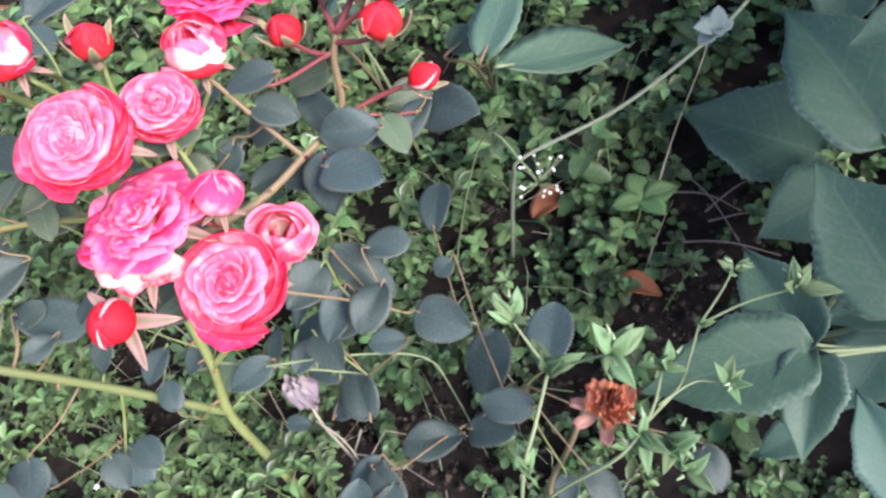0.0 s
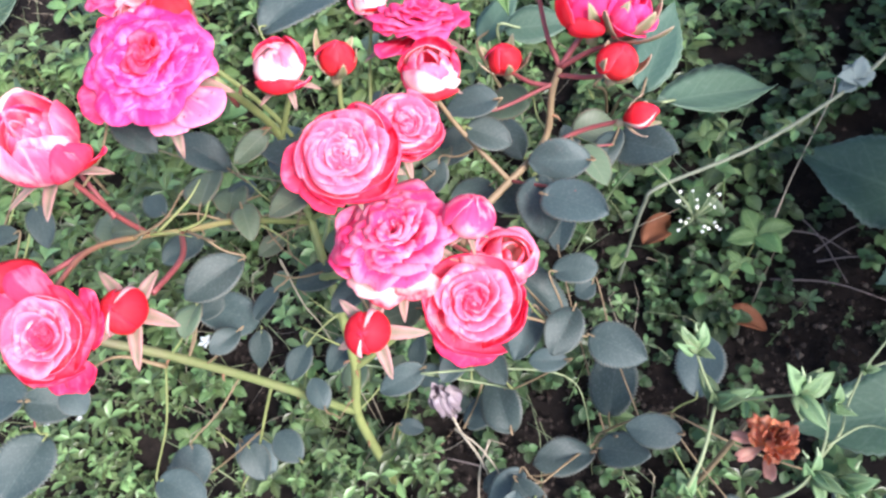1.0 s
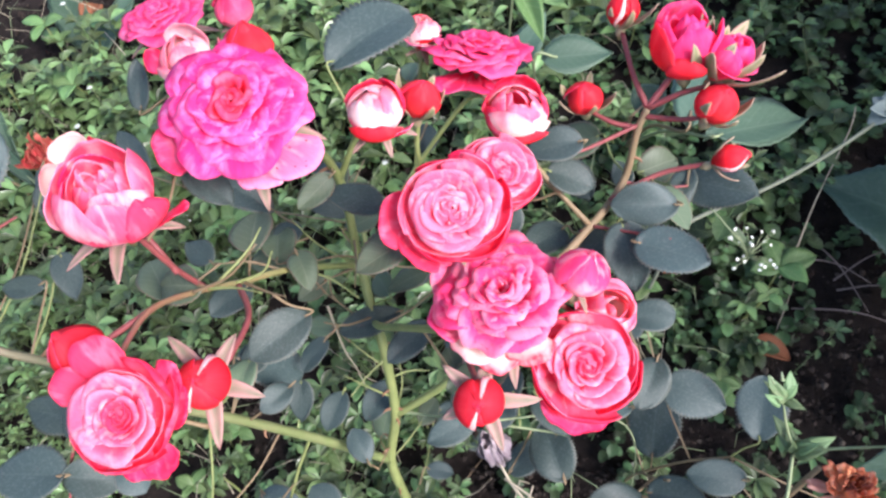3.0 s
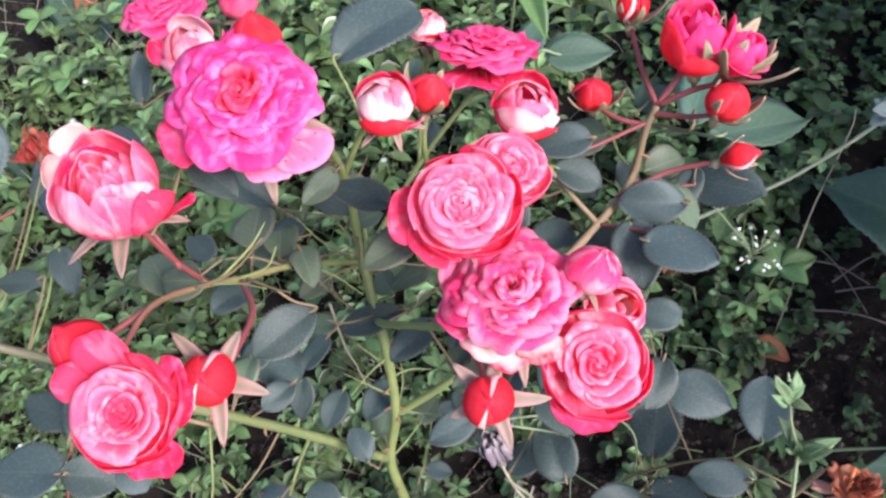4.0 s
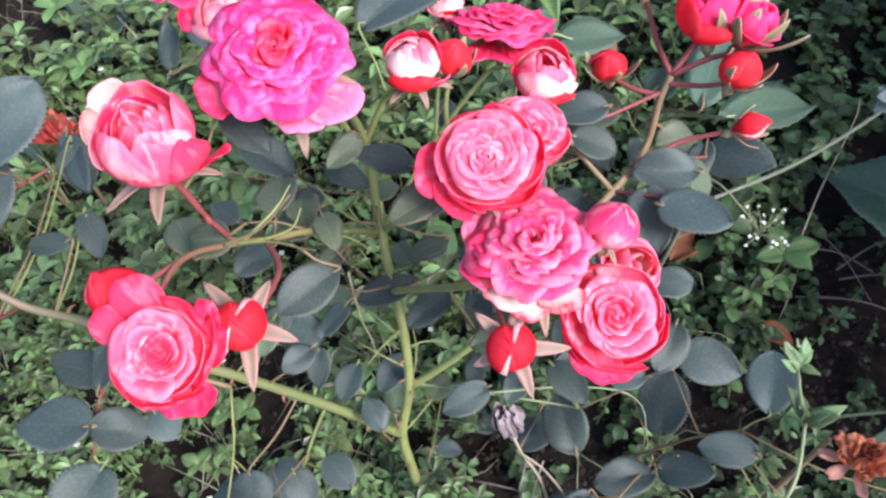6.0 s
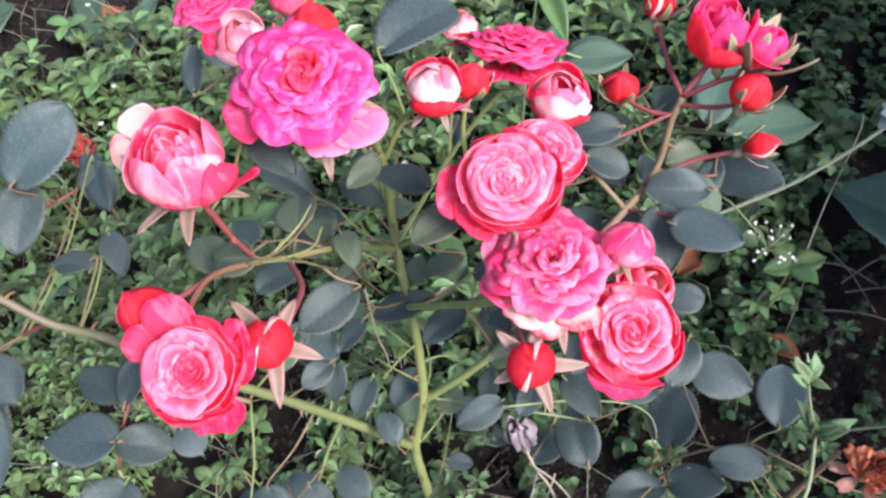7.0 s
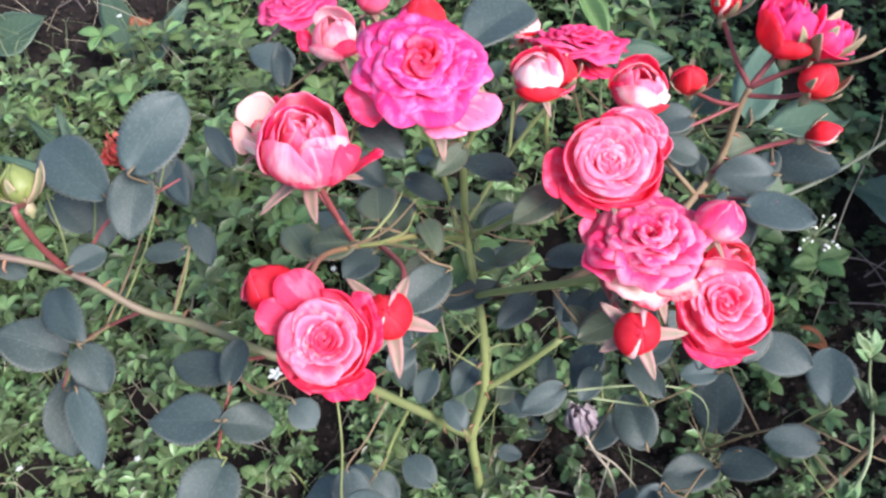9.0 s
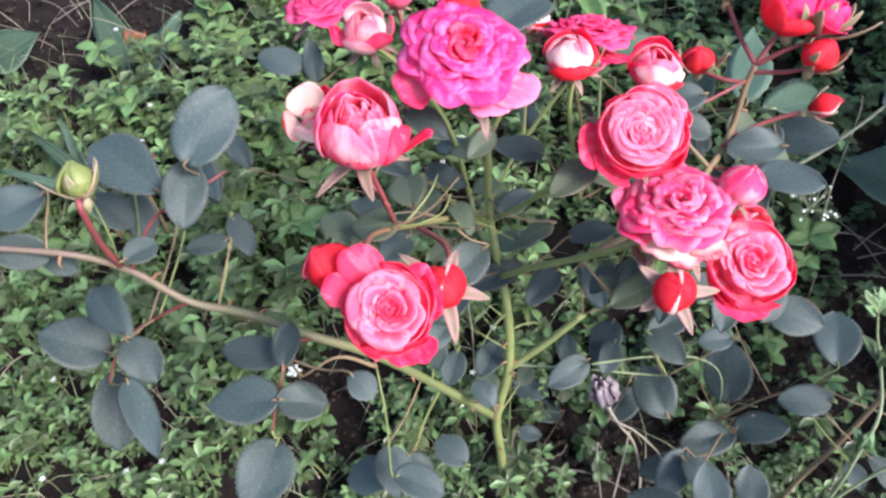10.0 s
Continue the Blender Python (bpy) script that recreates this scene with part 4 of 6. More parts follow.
rose_leaf((-0.339, 0.274, 0.272), (-0.356, 0.254, 0.262), 0.020, (-0.30, -0.20, 0.93))
rose_leaf((-0.227, 0.263, 0.307), (-0.248, 0.247, 0.294), 0.020, (-0.23, -0.41, 0.88))
rose_leaf((-0.215, 0.261, 0.319), (-0.229, 0.218, 0.317), 0.023, (-0.01, -0.05, 1.00))
rose_leaf((-0.256, 0.298, 0.300), (-0.222, 0.296, 0.311), 0.023, (-0.30, -0.15, 0.94))
rose_leaf((-0.248, 0.278, 0.285), (-0.234, 0.247, 0.274), 0.019, (-0.02, -0.35, 0.94))
rose_leaf((-0.349, 0.286, 0.151), (-0.360, 0.253, 0.150), 0.026, (0.01, -0.02, 1.00))
rose_leaf((-0.332, 0.398, 0.307), (-0.360, 0.406, 0.304), 0.023, (-0.15, -0.15, 0.98))
rose_leaf((-0.369, 0.403, 0.279), (-0.333, 0.388, 0.269), 0.024, (0.07, -0.41, 0.91))
rose_leaf((-0.298, 0.347, 0.231), (-0.270, 0.358, 0.231), 0.022, (0.09, -0.22, 0.97))
rose_leaf((-0.186, 0.258, 0.213), (-0.162, 0.228, 0.214), 0.027, (-0.13, -0.06, 0.99))
rose_leaf((-0.205, 0.239, 0.089), (-0.176, 0.261, 0.104), 0.029, (-0.23, -0.32, 0.92))
rose_leaf((-0.090, 0.353, 0.156), (-0.106, 0.342, 0.152), 0.022, (-0.06, -0.23, 0.97))
rose_leaf((-0.105, 0.357, 0.333), (-0.117, 0.335, 0.336), 0.021, (0.28, -0.02, 0.96))
rose_leaf((-0.110, 0.417, 0.266), (-0.118, 0.436, 0.277), 0.019, (-0.15, -0.55, 0.82))
rose_leaf((-0.080, 0.377, 0.333), (-0.097, 0.339, 0.332), 0.020, (0.17, -0.11, 0.98))
rose_leaf((-0.175, 0.278, 0.265), (-0.188, 0.243, 0.253), 0.019, (-0.21, -0.26, 0.94))
rose_leaf((-0.394, 0.250, 0.272), (-0.379, 0.266, 0.278), 0.021, (0.07, -0.40, 0.91))
rose_leaf((-0.588, 0.319, 0.354), (-0.579, 0.289, 0.333), 0.024, (0.44, -0.42, 0.79))
rose_leaf((-0.569, 0.396, 0.322), (-0.541, 0.347, 0.314), 0.023, (-0.06, -0.19, 0.98))
rose_leaf((-0.590, 0.194, 0.290), (-0.561, 0.142, 0.280), 0.025, (0.39, 0.03, 0.92))
rose_leaf((0.099, 0.189, 0.122), (0.110, 0.156, 0.116), 0.030, (0.04, -0.16, 0.99))
rose_leaf((-0.005, 0.175, 0.108), (-0.003, 0.151, 0.108), 0.021, (-0.07, 0.01, 1.00))
rose_leaf((0.013, 0.178, 0.112), (0.036, 0.149, 0.104), 0.026, (0.11, -0.18, 0.98))
rose_leaf((-0.156, 0.179, 0.128), (-0.131, 0.146, 0.123), 0.029, (-0.06, -0.21, 0.98))
rose_leaf((-0.437, 0.228, 0.048), (-0.399, 0.202, 0.039), 0.040, (0.05, -0.25, 0.97))

rose_leaf((-0.137, 0.306, 0.366), (-0.130, 0.266, 0.352), 0.032, (-0.10, -0.25, 0.96))
rose_leaf((-0.112, 0.246, 0.300), (-0.126, 0.214, 0.296), 0.028, (0.10, -0.20, 0.97))
rose_leaf((-0.140, 0.250, 0.290), (-0.152, 0.216, 0.280), 0.026, (0.05, -0.15, 0.98))

# smaller leaflets deep inside the bush
rng = random.Random(61)
for k in range(34):
    foot = Vector(rng.choice([q for q in STEM_LINES if q.z > 0.04 and -0.42 < q.x < -0.12]))
    d = Vector((rng.uniform(-1, 1), rng.uniform(-0.5, 1), rng.uniform(-0.5, 0.35))).normalized()
    b0 = foot + d * rng.uniform(0.015, 0.045) - Vector((0, -0.012, 0.03))
    L = rng.uniform(0.024, 0.042)
    e = Vector((d.x + rng.uniform(-0.6, 0.6), d.y + rng.uniform(-0.6, 0.6), rng.uniform(-0.3, 0.1))).normalized()
    rose_leaf(b0, b0 + e * L, L * rng.uniform(0.62, 0.8), (rng.uniform(-0.4, 0.4), rng.uniform(-0.6, 0.1), 0.9), k % 5 > 0)

# ---- rose flowers ----
def petal_mesh(R, rim, high, half, reflex, ruffle, rng, mats, closed=False, rows=9, cols=13, crumple=0.0, top=0.935):
    """One petal of a cup round +z: claw at the origin, rim at radius rim and height high."""
    g = np.zeros((rows, cols, 3))
    uv = np.zeros((rows, cols, 2))
    p1, p2, p3 = rng.uniform(0, 6.28), rng.uniform(0, 6.28), rng.uniform(0, 6.28)
    notch = rng.uniform(0.0, 0.07)
    spiral = 0.09
    for i in range(rows):
        s0 = 0.03 + 0.97 * i / (rows - 1)
        for j in range(cols):
            a = 2 * j / (cols - 1) - 1
            s = s0 * (1 - (0.06 if closed and top > 0.9 else 0.26) * abs(a) ** 2.6 - (0.0 if closed else notch) * math.exp(-(a * 4) ** 2))
            th = a * half * (0.35 + 0.65 * min(1.0, s / 0.55) ** 0.8)
            if closed:
                r = rim * math.sin(math.pi * (0.06 + top * s)) ** 0.8
                z = high * s
            else:
                r = rim * (0.55 * s ** 0.55 + 0.45 * s ** 1.6)
                z = high * s ** 1.25
            k = max(0.0, (s - 0.66) / 0.34)
            if reflex > 0:
                r += reflex * 0.30 * R * k * k
                z -= reflex * 0.26 * R * k * k
            else:
                r *= 1 + reflex * k * k
            r *= 1 + spiral * a
            wob = math.sin(2.3 * a + p1) * 0.6 + math.sin(5.1 * a + p2) * 0.4
            r += ruffle * R * wob * s * s
            z += ruffle * R * 0.8 * math.sin(3.7 * a + p3) * s * s
            if crumple:
                r += crumple * R * noise.noise((a * 2.5 + p1, s * 3, p2))
                z += crumple * R * noise.noise((a * 2.5 + p2, s * 3, p3))
            g[i, j] = (r * math.cos(th), r * math.sin(th), z)
            uv[i, j] = (0.5 + a * 0.5, i / (rows - 1))
    v, f, uvs, sl = shell(g, uv, 0.0005)
    return link_mesh("petal", v, f, mats, uvs, sl)


def calyx_mesh(R, mat, r_hip=0.24):
    """The green hip under a flower, from the stalk up to the petals."""
    prof = ((0.07, -0.62), (0.10, -0.50), (r_hip * 0.9, -0.36), (r_hip, -0.22), (r_hip * 0.85, -0.08), (r_hip * 0.9, 0.02), (r_hip * 0.5, 0.10), (0.02, 0.12))
    n = 12
    verts = [(R * r * math.cos(6.2832 * k / n), R * r * math.sin(6.2832 * k / n), R * z) for r, z in prof for k in range(n)]
    uvs = [(k / n, i / 8) for i in range(len(prof)) for k in range(n)]
    faces = [(i * n + k, i * n + (k + 1) % n, (i + 1) * n + (k + 1) % n, (i + 1) * n + k) for i in range(len(prof) - 1) for k in range(n)]
    faces.append(tuple(range(n - 1, -1, -1)))
    return link_mesh("rose_flower", verts, faces, [mat], uvs)


def sepal_mesh(length, width, bend, lift, mat, rng):
    """A narrow pointed sepal that starts along +x; bend: up (+) or back (-)."""
    rows, cols = 9, 5
    g = np.zeros((rows, cols, 3))
    uv = np.zeros((rows, cols, 2))
    tw = rng.uniform(-0.4, 0.4)
    x = z = 0.0
    for i in range(rows):
        s = i / (rows - 1)
        w = width * (1 - s) ** 0.75 * (0.75 + 0.6 * s) + 0.0003
        ang = lift + bend * s
        if i:
            x += length / (rows - 1) * math.cos(ang)
            z += length / (rows - 1) * math.sin(ang)
        for j in range(cols):
            a = 2 * j / (cols - 1) - 1
            g[i, j] = (x, a * w * 0.5 + tw * s * s * length * 0.3, z + 0.18 * abs(a) * w)
            uv[i, j] = (s, abs(a))
    v, f, uvs, sl = shell(g, uv, 0.0006)
    return link_mesh("sepal", v, f, [mat, mat], uvs, sl)


def facing(center, axis):
    z = Vector(axis).normalized()
    x = Vector((0.31, 0.95, 0.1))
    x = (x - z * x.dot(z)).normalized()
    y = z.cross(x)
    m = Matrix((x, y, z)).transposed().to_4x4()
    m.translation = Vector(center)
    return m


def sepals(flower, R, count, length, width, lift, bend, mat, rng):
    for k in range(count):
        me = sepal_mesh(length * rng.uniform(0.8, 1.2), width, bend + rng.uniform(-0.3, 0.3), lift + rng.uniform(-0.2, 0.2), mat, rng)
        ob = part("sepal", me, flower)
        ob.matrix_basis = Matrix.Rotation(k * 1.2566 + rng.uniform(-0.2, 0.2), 4, "Z") @ Matrix.Translation((R * 0.2, 0, 0))


def rose(name, center, axis, R, kind, label, seed, mats, n=None, tall=1.0, parent=None, sep="short", inner=None):
    """A closed bud, a half-open cup or a shrivelled head of radius R whose face has its middle at center and looks along axis."""
    rng = random.Random(seed)
    inside, outside = mats
    heart = inner or (WHITE_IN, WHITE_OUT)
    depth = (0.8 if kind == "cup" else 1.0) * R * tall
    z = Vector(axis).normalized()
    flower = part(name, calyx_mesh(R * 1.25 if kind == "bud" else R, inside if kind == "shrivelled" else SEPAL_GREEN), parent or bush, facing(Vector(center) - z * depth, axis), label)
    count = n or {"cup": 15, "bud": 8, "shrivelled": 7}[kind]
    ang = 0.0
    for i in range(count):
        f = i / (count - 1)
        ang += 2.39996 + rng.uniform(-0.25, 0.25)
        closed, crumple, top, reflex, skins = True, 0.0, 0.935, 0.0, (inside, outside)
        if kind == "cup" and f < 0.66:
            rim, high = R * (0.30 + 0.94 * f), R * tall * (1.55 - 0.20 * f)
            half, ruf, top, skins = 1.25, 0.02, 0.78, heart
        elif kind == "cup":
            rim, high = R * rng.uniform(0.90, 1.05), R * tall * rng.uniform(0.72, 1.05)
            half, reflex, ruf, closed = 1.0, rng.uniform(-0.1, 0.5), 0.04, False
        elif kind == "bud":
            rim, high = R * (0.45 + 0.55 * f), R * tall * (2.05 - 0.1 * f)
            half, ruf = 1.7, 0.006
            if outside is BUD_OUT and i < count - 2:
                skins = (inside, RED_OUT)
            elif outside is BUD_OUT:
                # the two outer petals show their cream edges
                ang, half = 1.95 + 3.1416 * (count - 1 - i), 1.35
        else:
            rim, high = R * (0.35 + 0.6 * f) * rng.uniform(0.85, 1.1), R * tall * rng.uniform(1.7, 2.15)
            half, ruf, crumple, top = 1.0, 0.18, 0.40, 0.80
        me = petal_mesh(R, rim, high, half * rng.uniform(0.9, 1.1), reflex, ruf, rng, list(skins), closed, crumple=crumple, top=top)
        part("petal", me, flower).matrix_basis = Matrix.Rotation(ang, 4, "Z") @ Matrix.Rotation(rng.uniform(-0.05, 0.05), 4, "X")
    if sep == "spread":
        sepals(flower, R, 5, R * 1.9, R * 0.85, 0.15, -0.25, SEPAL, rng)
    elif sep == "hug":
        sepals(flower, R, 5, R * 2.1, R * 0.85, 0.42, rng.uniform(0.7, 1.4), SEPAL_GREEN, rng)
    elif sep == "short":
        sepals(flower, R, 5, R * 0.7, R * 0.34, -0.2, -0.2, SEPAL, rng)
    return flower


def turned(center, axis):
    """A frame whose z looks along axis, with x to the east and y to the back: petal angles 0 east, 90 back, 180 west, 270 front."""
    z = Vector(axis).normalized()
    x = Vector((1, 0, 0))
    x = (x - z * x.dot(z)).normalized()
    m = Matrix((x, z.cross(x), z)).transposed().to_4x4()
    m.translation = Vector(center)
    return m


def curved_petal(R, belly, rim, half, lip, ruffle, rng, mats, frill=0.0, fold=0.0, edge=0.24, tip=0.0, rows=10, cols=15):
    """A petal from the claw over its belly to its rim, each (radius, height) in flower radii. lip: how far the rim turns out (+) or in (-);
    fold: a crease down its middle; frill: small waves of the rim; tip: a point at the rim's middle."""
    s0 = np.linspace(0.02, 1.0, rows)[:, None]
    a = np.linspace(-1, 1, cols)[None, :]
    p = [rng.uniform(0, 6.28) for _ in range(5)]
    s = s0 * (1 - edge * np.abs(a) ** 2.6 + tip * np.exp(-(a * 3.2) ** 2) - rng.uniform(0, 0.05) * np.exp(-((a - 0.1) * 5) ** 2))
    r = (1 - s) ** 2 * 0.06 + 2 * s * (1 - s) * belly[0] + s ** 2 * rim[0]
    z = 2 * s * (1 - s) * belly[1] + s ** 2 * rim[1]
    k = np.clip((s - 0.72) / 0.28, 0, 1.2) ** 2
    r = r + lip * k
    z = z - abs(lip) * 0.75 * k
    r = r * (1 + 0.07 * a) - fold * (1 - np.abs(a)) * s * s
    wob = np.sin(2.3 * a + p[0]) * 0.6 + np.sin(4.7 * a + p[1]) * 0.4
    r = r + ruffle * wob * s ** 2 + frill * np.sin(9.0 * a + p[3]) * s ** 4
    z = z + ruffle * 0.9 * np.sin(3.6 * a + p[2]) * s ** 2 + frill * 0.8 * np.sin(11.0 * a + p[4]) * s ** 4
    th = a * half * (0.42 + 0.58 * np.minimum(1.0, s / 0.5) ** 0.8)
    g = np.stack([r * np.cos(th), r * np.sin(th), z], axis=2) * R
    uv = np.stack([0.5 + 0.5 * a + 0 * s0, s0 + 0 * a], axis=2)
    v, f, uvs, sl = shell(g, uv, 0.0005)
    return link_mesh("petal", v, f, list(mats), uvs, sl)


def bloom(center, axis, R, label, seed, whorls, single=(), sep="short", depth=0.6, name="rose_flower", core=None):
    """A flower out of rings of petals (count, belly, rim, half, lip, ruffle, frill, fold, mats) and single petals that begin with their angle."""
    rng = random.Random(seed)
    z = Vector(axis).normalized()
    pose0 = turned(Vector(center) - z * depth * R, axis)
    flower = part(name, calyx_mesh(R * 0.9, SEPAL_GREEN), bush, pose0, label)
    start = rng.uniform(0, 6.28)
    for count, belly, rim, half, lip, ruffle, frill, fold, mats in whorls:
        start += 0.9
        for i in range(count):
            q = rng.uniform(0.90, 1.08)
            h = rng.uniform(0.93, 1.06)
            me = curved_petal(R, (belly[0] * q, belly[1]), (rim[0] * q, rim[1] * h), half * rng.uniform(0.88, 1.12), lip + ruffle * rng.uniform(-0.6, 0.6), ruffle, rng, mats, frill, fold * rng.uniform(0.3, 1.5))
            part("petal", me, flower).matrix_basis = Matrix.Rotation(start + (i + rng.uniform(-0.16, 0.16)) * 6.2832 / count, 4, "Z") @ Matrix.Translation((rng.uniform(-0.06, 0.06) * R, rng.uniform(-0.06, 0.06) * R, rng.uniform(-0.04, 0.03) * R)) @ Matrix.Rotation(rng.uniform(-0.12, 0.12), 4, "X")
    for deg, belly, rim, half, lip, ruffle, mats in single:
        me = curved_petal(R, belly, rim, half, lip, ruffle, rng, mats, 0.012, 0.0, 0.30)
        part("petal", me, flower).matrix_basis = Matrix.Rotation(radians(deg), 4, "Z")
    if core:
        wide, high, mat = core
        prof = [(wide * math.sin(q), high * math.cos(q) ** 0.6) for q in (1.5, 1.25, 1.0, 0.75, 0.5, 0.25, 0.04)]
        vs = [(R * r * math.cos(0.5236 * k), R * r * math.sin(0.5236 * k), R * h) for r, h in prof for k in range(12)]
        fs = [(i * 12 + k, i * 12 + (k + 1) % 12, (i + 1) * 12 + (k + 1) % 12, (i + 1) * 12 + k) for i in range(6) for k in range(12)]
        part("petal_heart", link_mesh("petal_heart", vs, fs, [mat], [(k / 12, 0.8) for r in prof for k in range(12)]), flower)
    if sep == "short":
        sepals(flower, R, 5, R * 0.95, R * 0.36, -0.2, -0.2, SEPAL, rng)
    elif sep == "hug":
        sepals(flower, R, 5, R * 1.6, R * 0.6, 0.42, 1.2, SEPAL_GREEN, rng)
    return flower


def cupped(rings, heart, body, outer, sunk=0.10, gap=0.70, ruffle=0.045, frill=0.008):
    """Whorls of a globe-shaped rose: rolled rings round a sunken heart, then two rows of large petals that close in over them."""
    rows = []
    for k in range(rings):
        f = k / (rings - 1)
        r = 0.10 + gap * f
        rows.append((3 + int(0.5 * k + 0.5), (r * 0.72, 0.88 - sunk * (1 - f)), (r, 0.90 - sunk * (1 - f) ** 1.5 - 0.10 * f), 1.25 - 0.30 * f, 0.035, ruffle * (0.5 + f), frill, 0.0, heart if f < 0.3 else body))
    rows.append((5, (1.16, 0.56), (0.88, 0.75), 0.88, 0.04, ruffle, frill, 0.0, (body[0], outer[1])))
    rows.append((5, (1.34, 0.22), (0.95, 0.60), 0.86, 0.04, ruffle * 1.3, frill, 0.0, outer))
    return rows


def domed(heart, body, outer, frill=0.014, ruffle=0.045, fold=0.02, low=0.30):
    """Whorls of a flat, crowded rose: broad petals that lie over each other on a low dome."""
    rows = []
    for k, (r, count) in enumerate(((0.15, 3), (0.28, 4), (0.42, 5), (0.55, 5), (0.68, 6), (0.80, 6), (0.91, 7), (0.99, 7))):
        h = 0.60 - low * r * r - (0.08 if k == 0 else 0.0)
        rows.append((count, (r * 0.62, h * 1.12), (r, h), 4.9 / count, 0.04 + 0.03 * r, ruffle * (0.6 + 0.7 * r), frill, fold, heart if k < 2 else (outer if k > 6 else body)))
    return rows


PINK, MAG, RED = (PINK_IN, PINK_OUT), (MAG_IN, MAG_OUT), (PINK_IN, BUD_OUT)
PLAIN_RED, HOT, ROSY = (PINK_IN, RED_OUT), (HOT_IN, HOT_OUT), (ROSY_IN, ROSY_OUT)
bloom((-0.236, 0.251, 0.455), (0.06, -0.44, 0.89), 0.0270, "fully open pale pink cupped rose with salmon-red outer petals", 11, cupped(6, (PALE_IN, PALE_OUT), (PALE_IN, ROSY_OUT), ROSY, 0.06),
      ((185, (1.25, 0.10), (1.30, 0.42), 0.50, 0.10, 0.03, ROSY), (225, (1.2, 0.05), (1.12, 0.35), 0.55, 0.10, 0.03, ROSY), (60, (1.2, 0.1), (1.08, 0.5), 0.6, 0.10, 0.04, PINK)), core=(0.66, 0.76, PALE_IN))
bloom((-0.212, 0.294, 0.432), (0.30, -0.20, 0.93), 0.0225, "half-open salmon-pink rose behind a larger bloom", 12, cupped(5, (ROSY_IN, PINK_OUT), (PALE_IN, ROSY_OUT), (PALE_IN, ROSY_OUT), 0.12), core=(0.66, 0.76, PALE_IN))
bloom((-0.212, 0.227, 0.427), (-0.03, 0.06, 1.0), 0.0345, "ragged magenta-pink rose with white-backed petals", 13, domed((RAGGED_IN, RAGGED_OUT), (RAGGED_IN, RAGGED_OUT), (RAGGED_IN, WHITE_OUT), 0.018, 0.065, 0.03),
      ((235, (1.1, -0.05), (1.02, 0.10), 0.42, 0.10, 0.04, (WHITE_IN, WHITE_OUT)), (262, (1.1, -0.05), (1.05, 0.02), 0.36, 0.12, 0.04, (WHITE_IN, WHITE_OUT)), (295, (1.1, -0.05), (1.05, 0.05), 0.40, 0.10, 0.04, (WHITE_IN, WHITE_OUT)),
       (200, (1.1, 0.0), (1.06, 0.22), 0.45, 0.08, 0.05, (RAGGED_IN, WHITE_OUT)), (150, (1.1, 0.0), (1.04, 0.3), 0.45, 0.08, 0.05, (RAGGED_IN, WHITE_OUT))))
bloom((-0.169, 0.198, 0.392), (0.10, -0.34, 0.93), 0.0266, "open deep-pink rose with pale mottled heart", 14, cupped(5, (ROSY_IN, STREAK_OUT), (PALE_IN, ROSY_OUT), ROSY, 0.08, 0.68, 0.05, 0.012),
      ((245, (1.25, 0.05), (1.20, 0.30), 0.50, 0.12, 0.05, PINK), (275, (1.2, 0.02), (1.16, 0.22), 0.40, 0.10, 0.05, PINK), (350, (1.2, 0.1), (1.02, 0.5), 0.6, 0.06, 0.05, PINK)), core=(0.66, 0.74, PALE_IN))
rose("rosebud", (-0.170, 0.235, 0.422), (0.25, 0.15, 0.95), 0.0145, "bud", "fat pink rosebud with pale base", 15, (PALE_IN, STREAK_OUT), tall=0.95)
rose("rose_flower", (-0.153, 0.240, 0.372), (0.35, -0.25, 0.90), 0.0210, "cup", "half-open pale pink and cream rose", 16, (PALE_IN, PINK_OUT), 13, inner=(WHITE_IN, PALE_OUT))
rose("rosebud", (-0.223, 0.172, 0.403), (-0.02, -0.55, 0.83), 0.0130, "bud", "closed red rosebud with white-edged petal and spread sepals", 17, RED, tall=0.9, sep="spread")
bloom((-0.388, 0.152, 0.430), (0.05, -0.42, 0.90), 0.0240, "open salmon-pink cupped rose with red outer petals", 18, cupped(5, (ROSY_IN, PINK_OUT), (PALE_IN, ROSY_OUT), ROSY, 0.22),
      ((118, (1.2, 0.1), (1.62, 0.66), 0.42, 0.16, 0.04, ROSY), (152, (1.2, 0.05), (1.52, 0.52), 0.36, 0.14, 0.04, ROSY), (40, (1.25, 0.1), (1.22, 0.48), 0.42, 0.10, 0.04, (PINK_IN, RED_OUT)), (8, (1.25, 0.1), (1.18, 0.46), 0.40, 0.10, 0.04, (PINK_IN, RED_OUT)),
       (308, (1.2, 0.05), (1.36, 0.30), 0.34, 0.10, 0.06, (PINK_IN, RED_OUT)), (285, (1.2, 0.05), (1.20, 0.22), 0.36, 0.10, 0.04, PINK)), core=(0.66, 0.58, ROSY_IN))
rose("rosebud", (-0.424, 0.189, 0.424), (-0.45, 0.20, 0.87), 0.0150, "bud", "dark red rosebud with a pale rim beside an open rose", 19, PLAIN_RED, tall=0.95, sep="short")
rose("rosebud", (-0.358, 0.175, 0.417), (0.05, -0.35, 0.93), 0.0142, "bud", "closed red rosebud with a white stripe and spread sepals", 20, RED, tall=0.9, sep="spread")
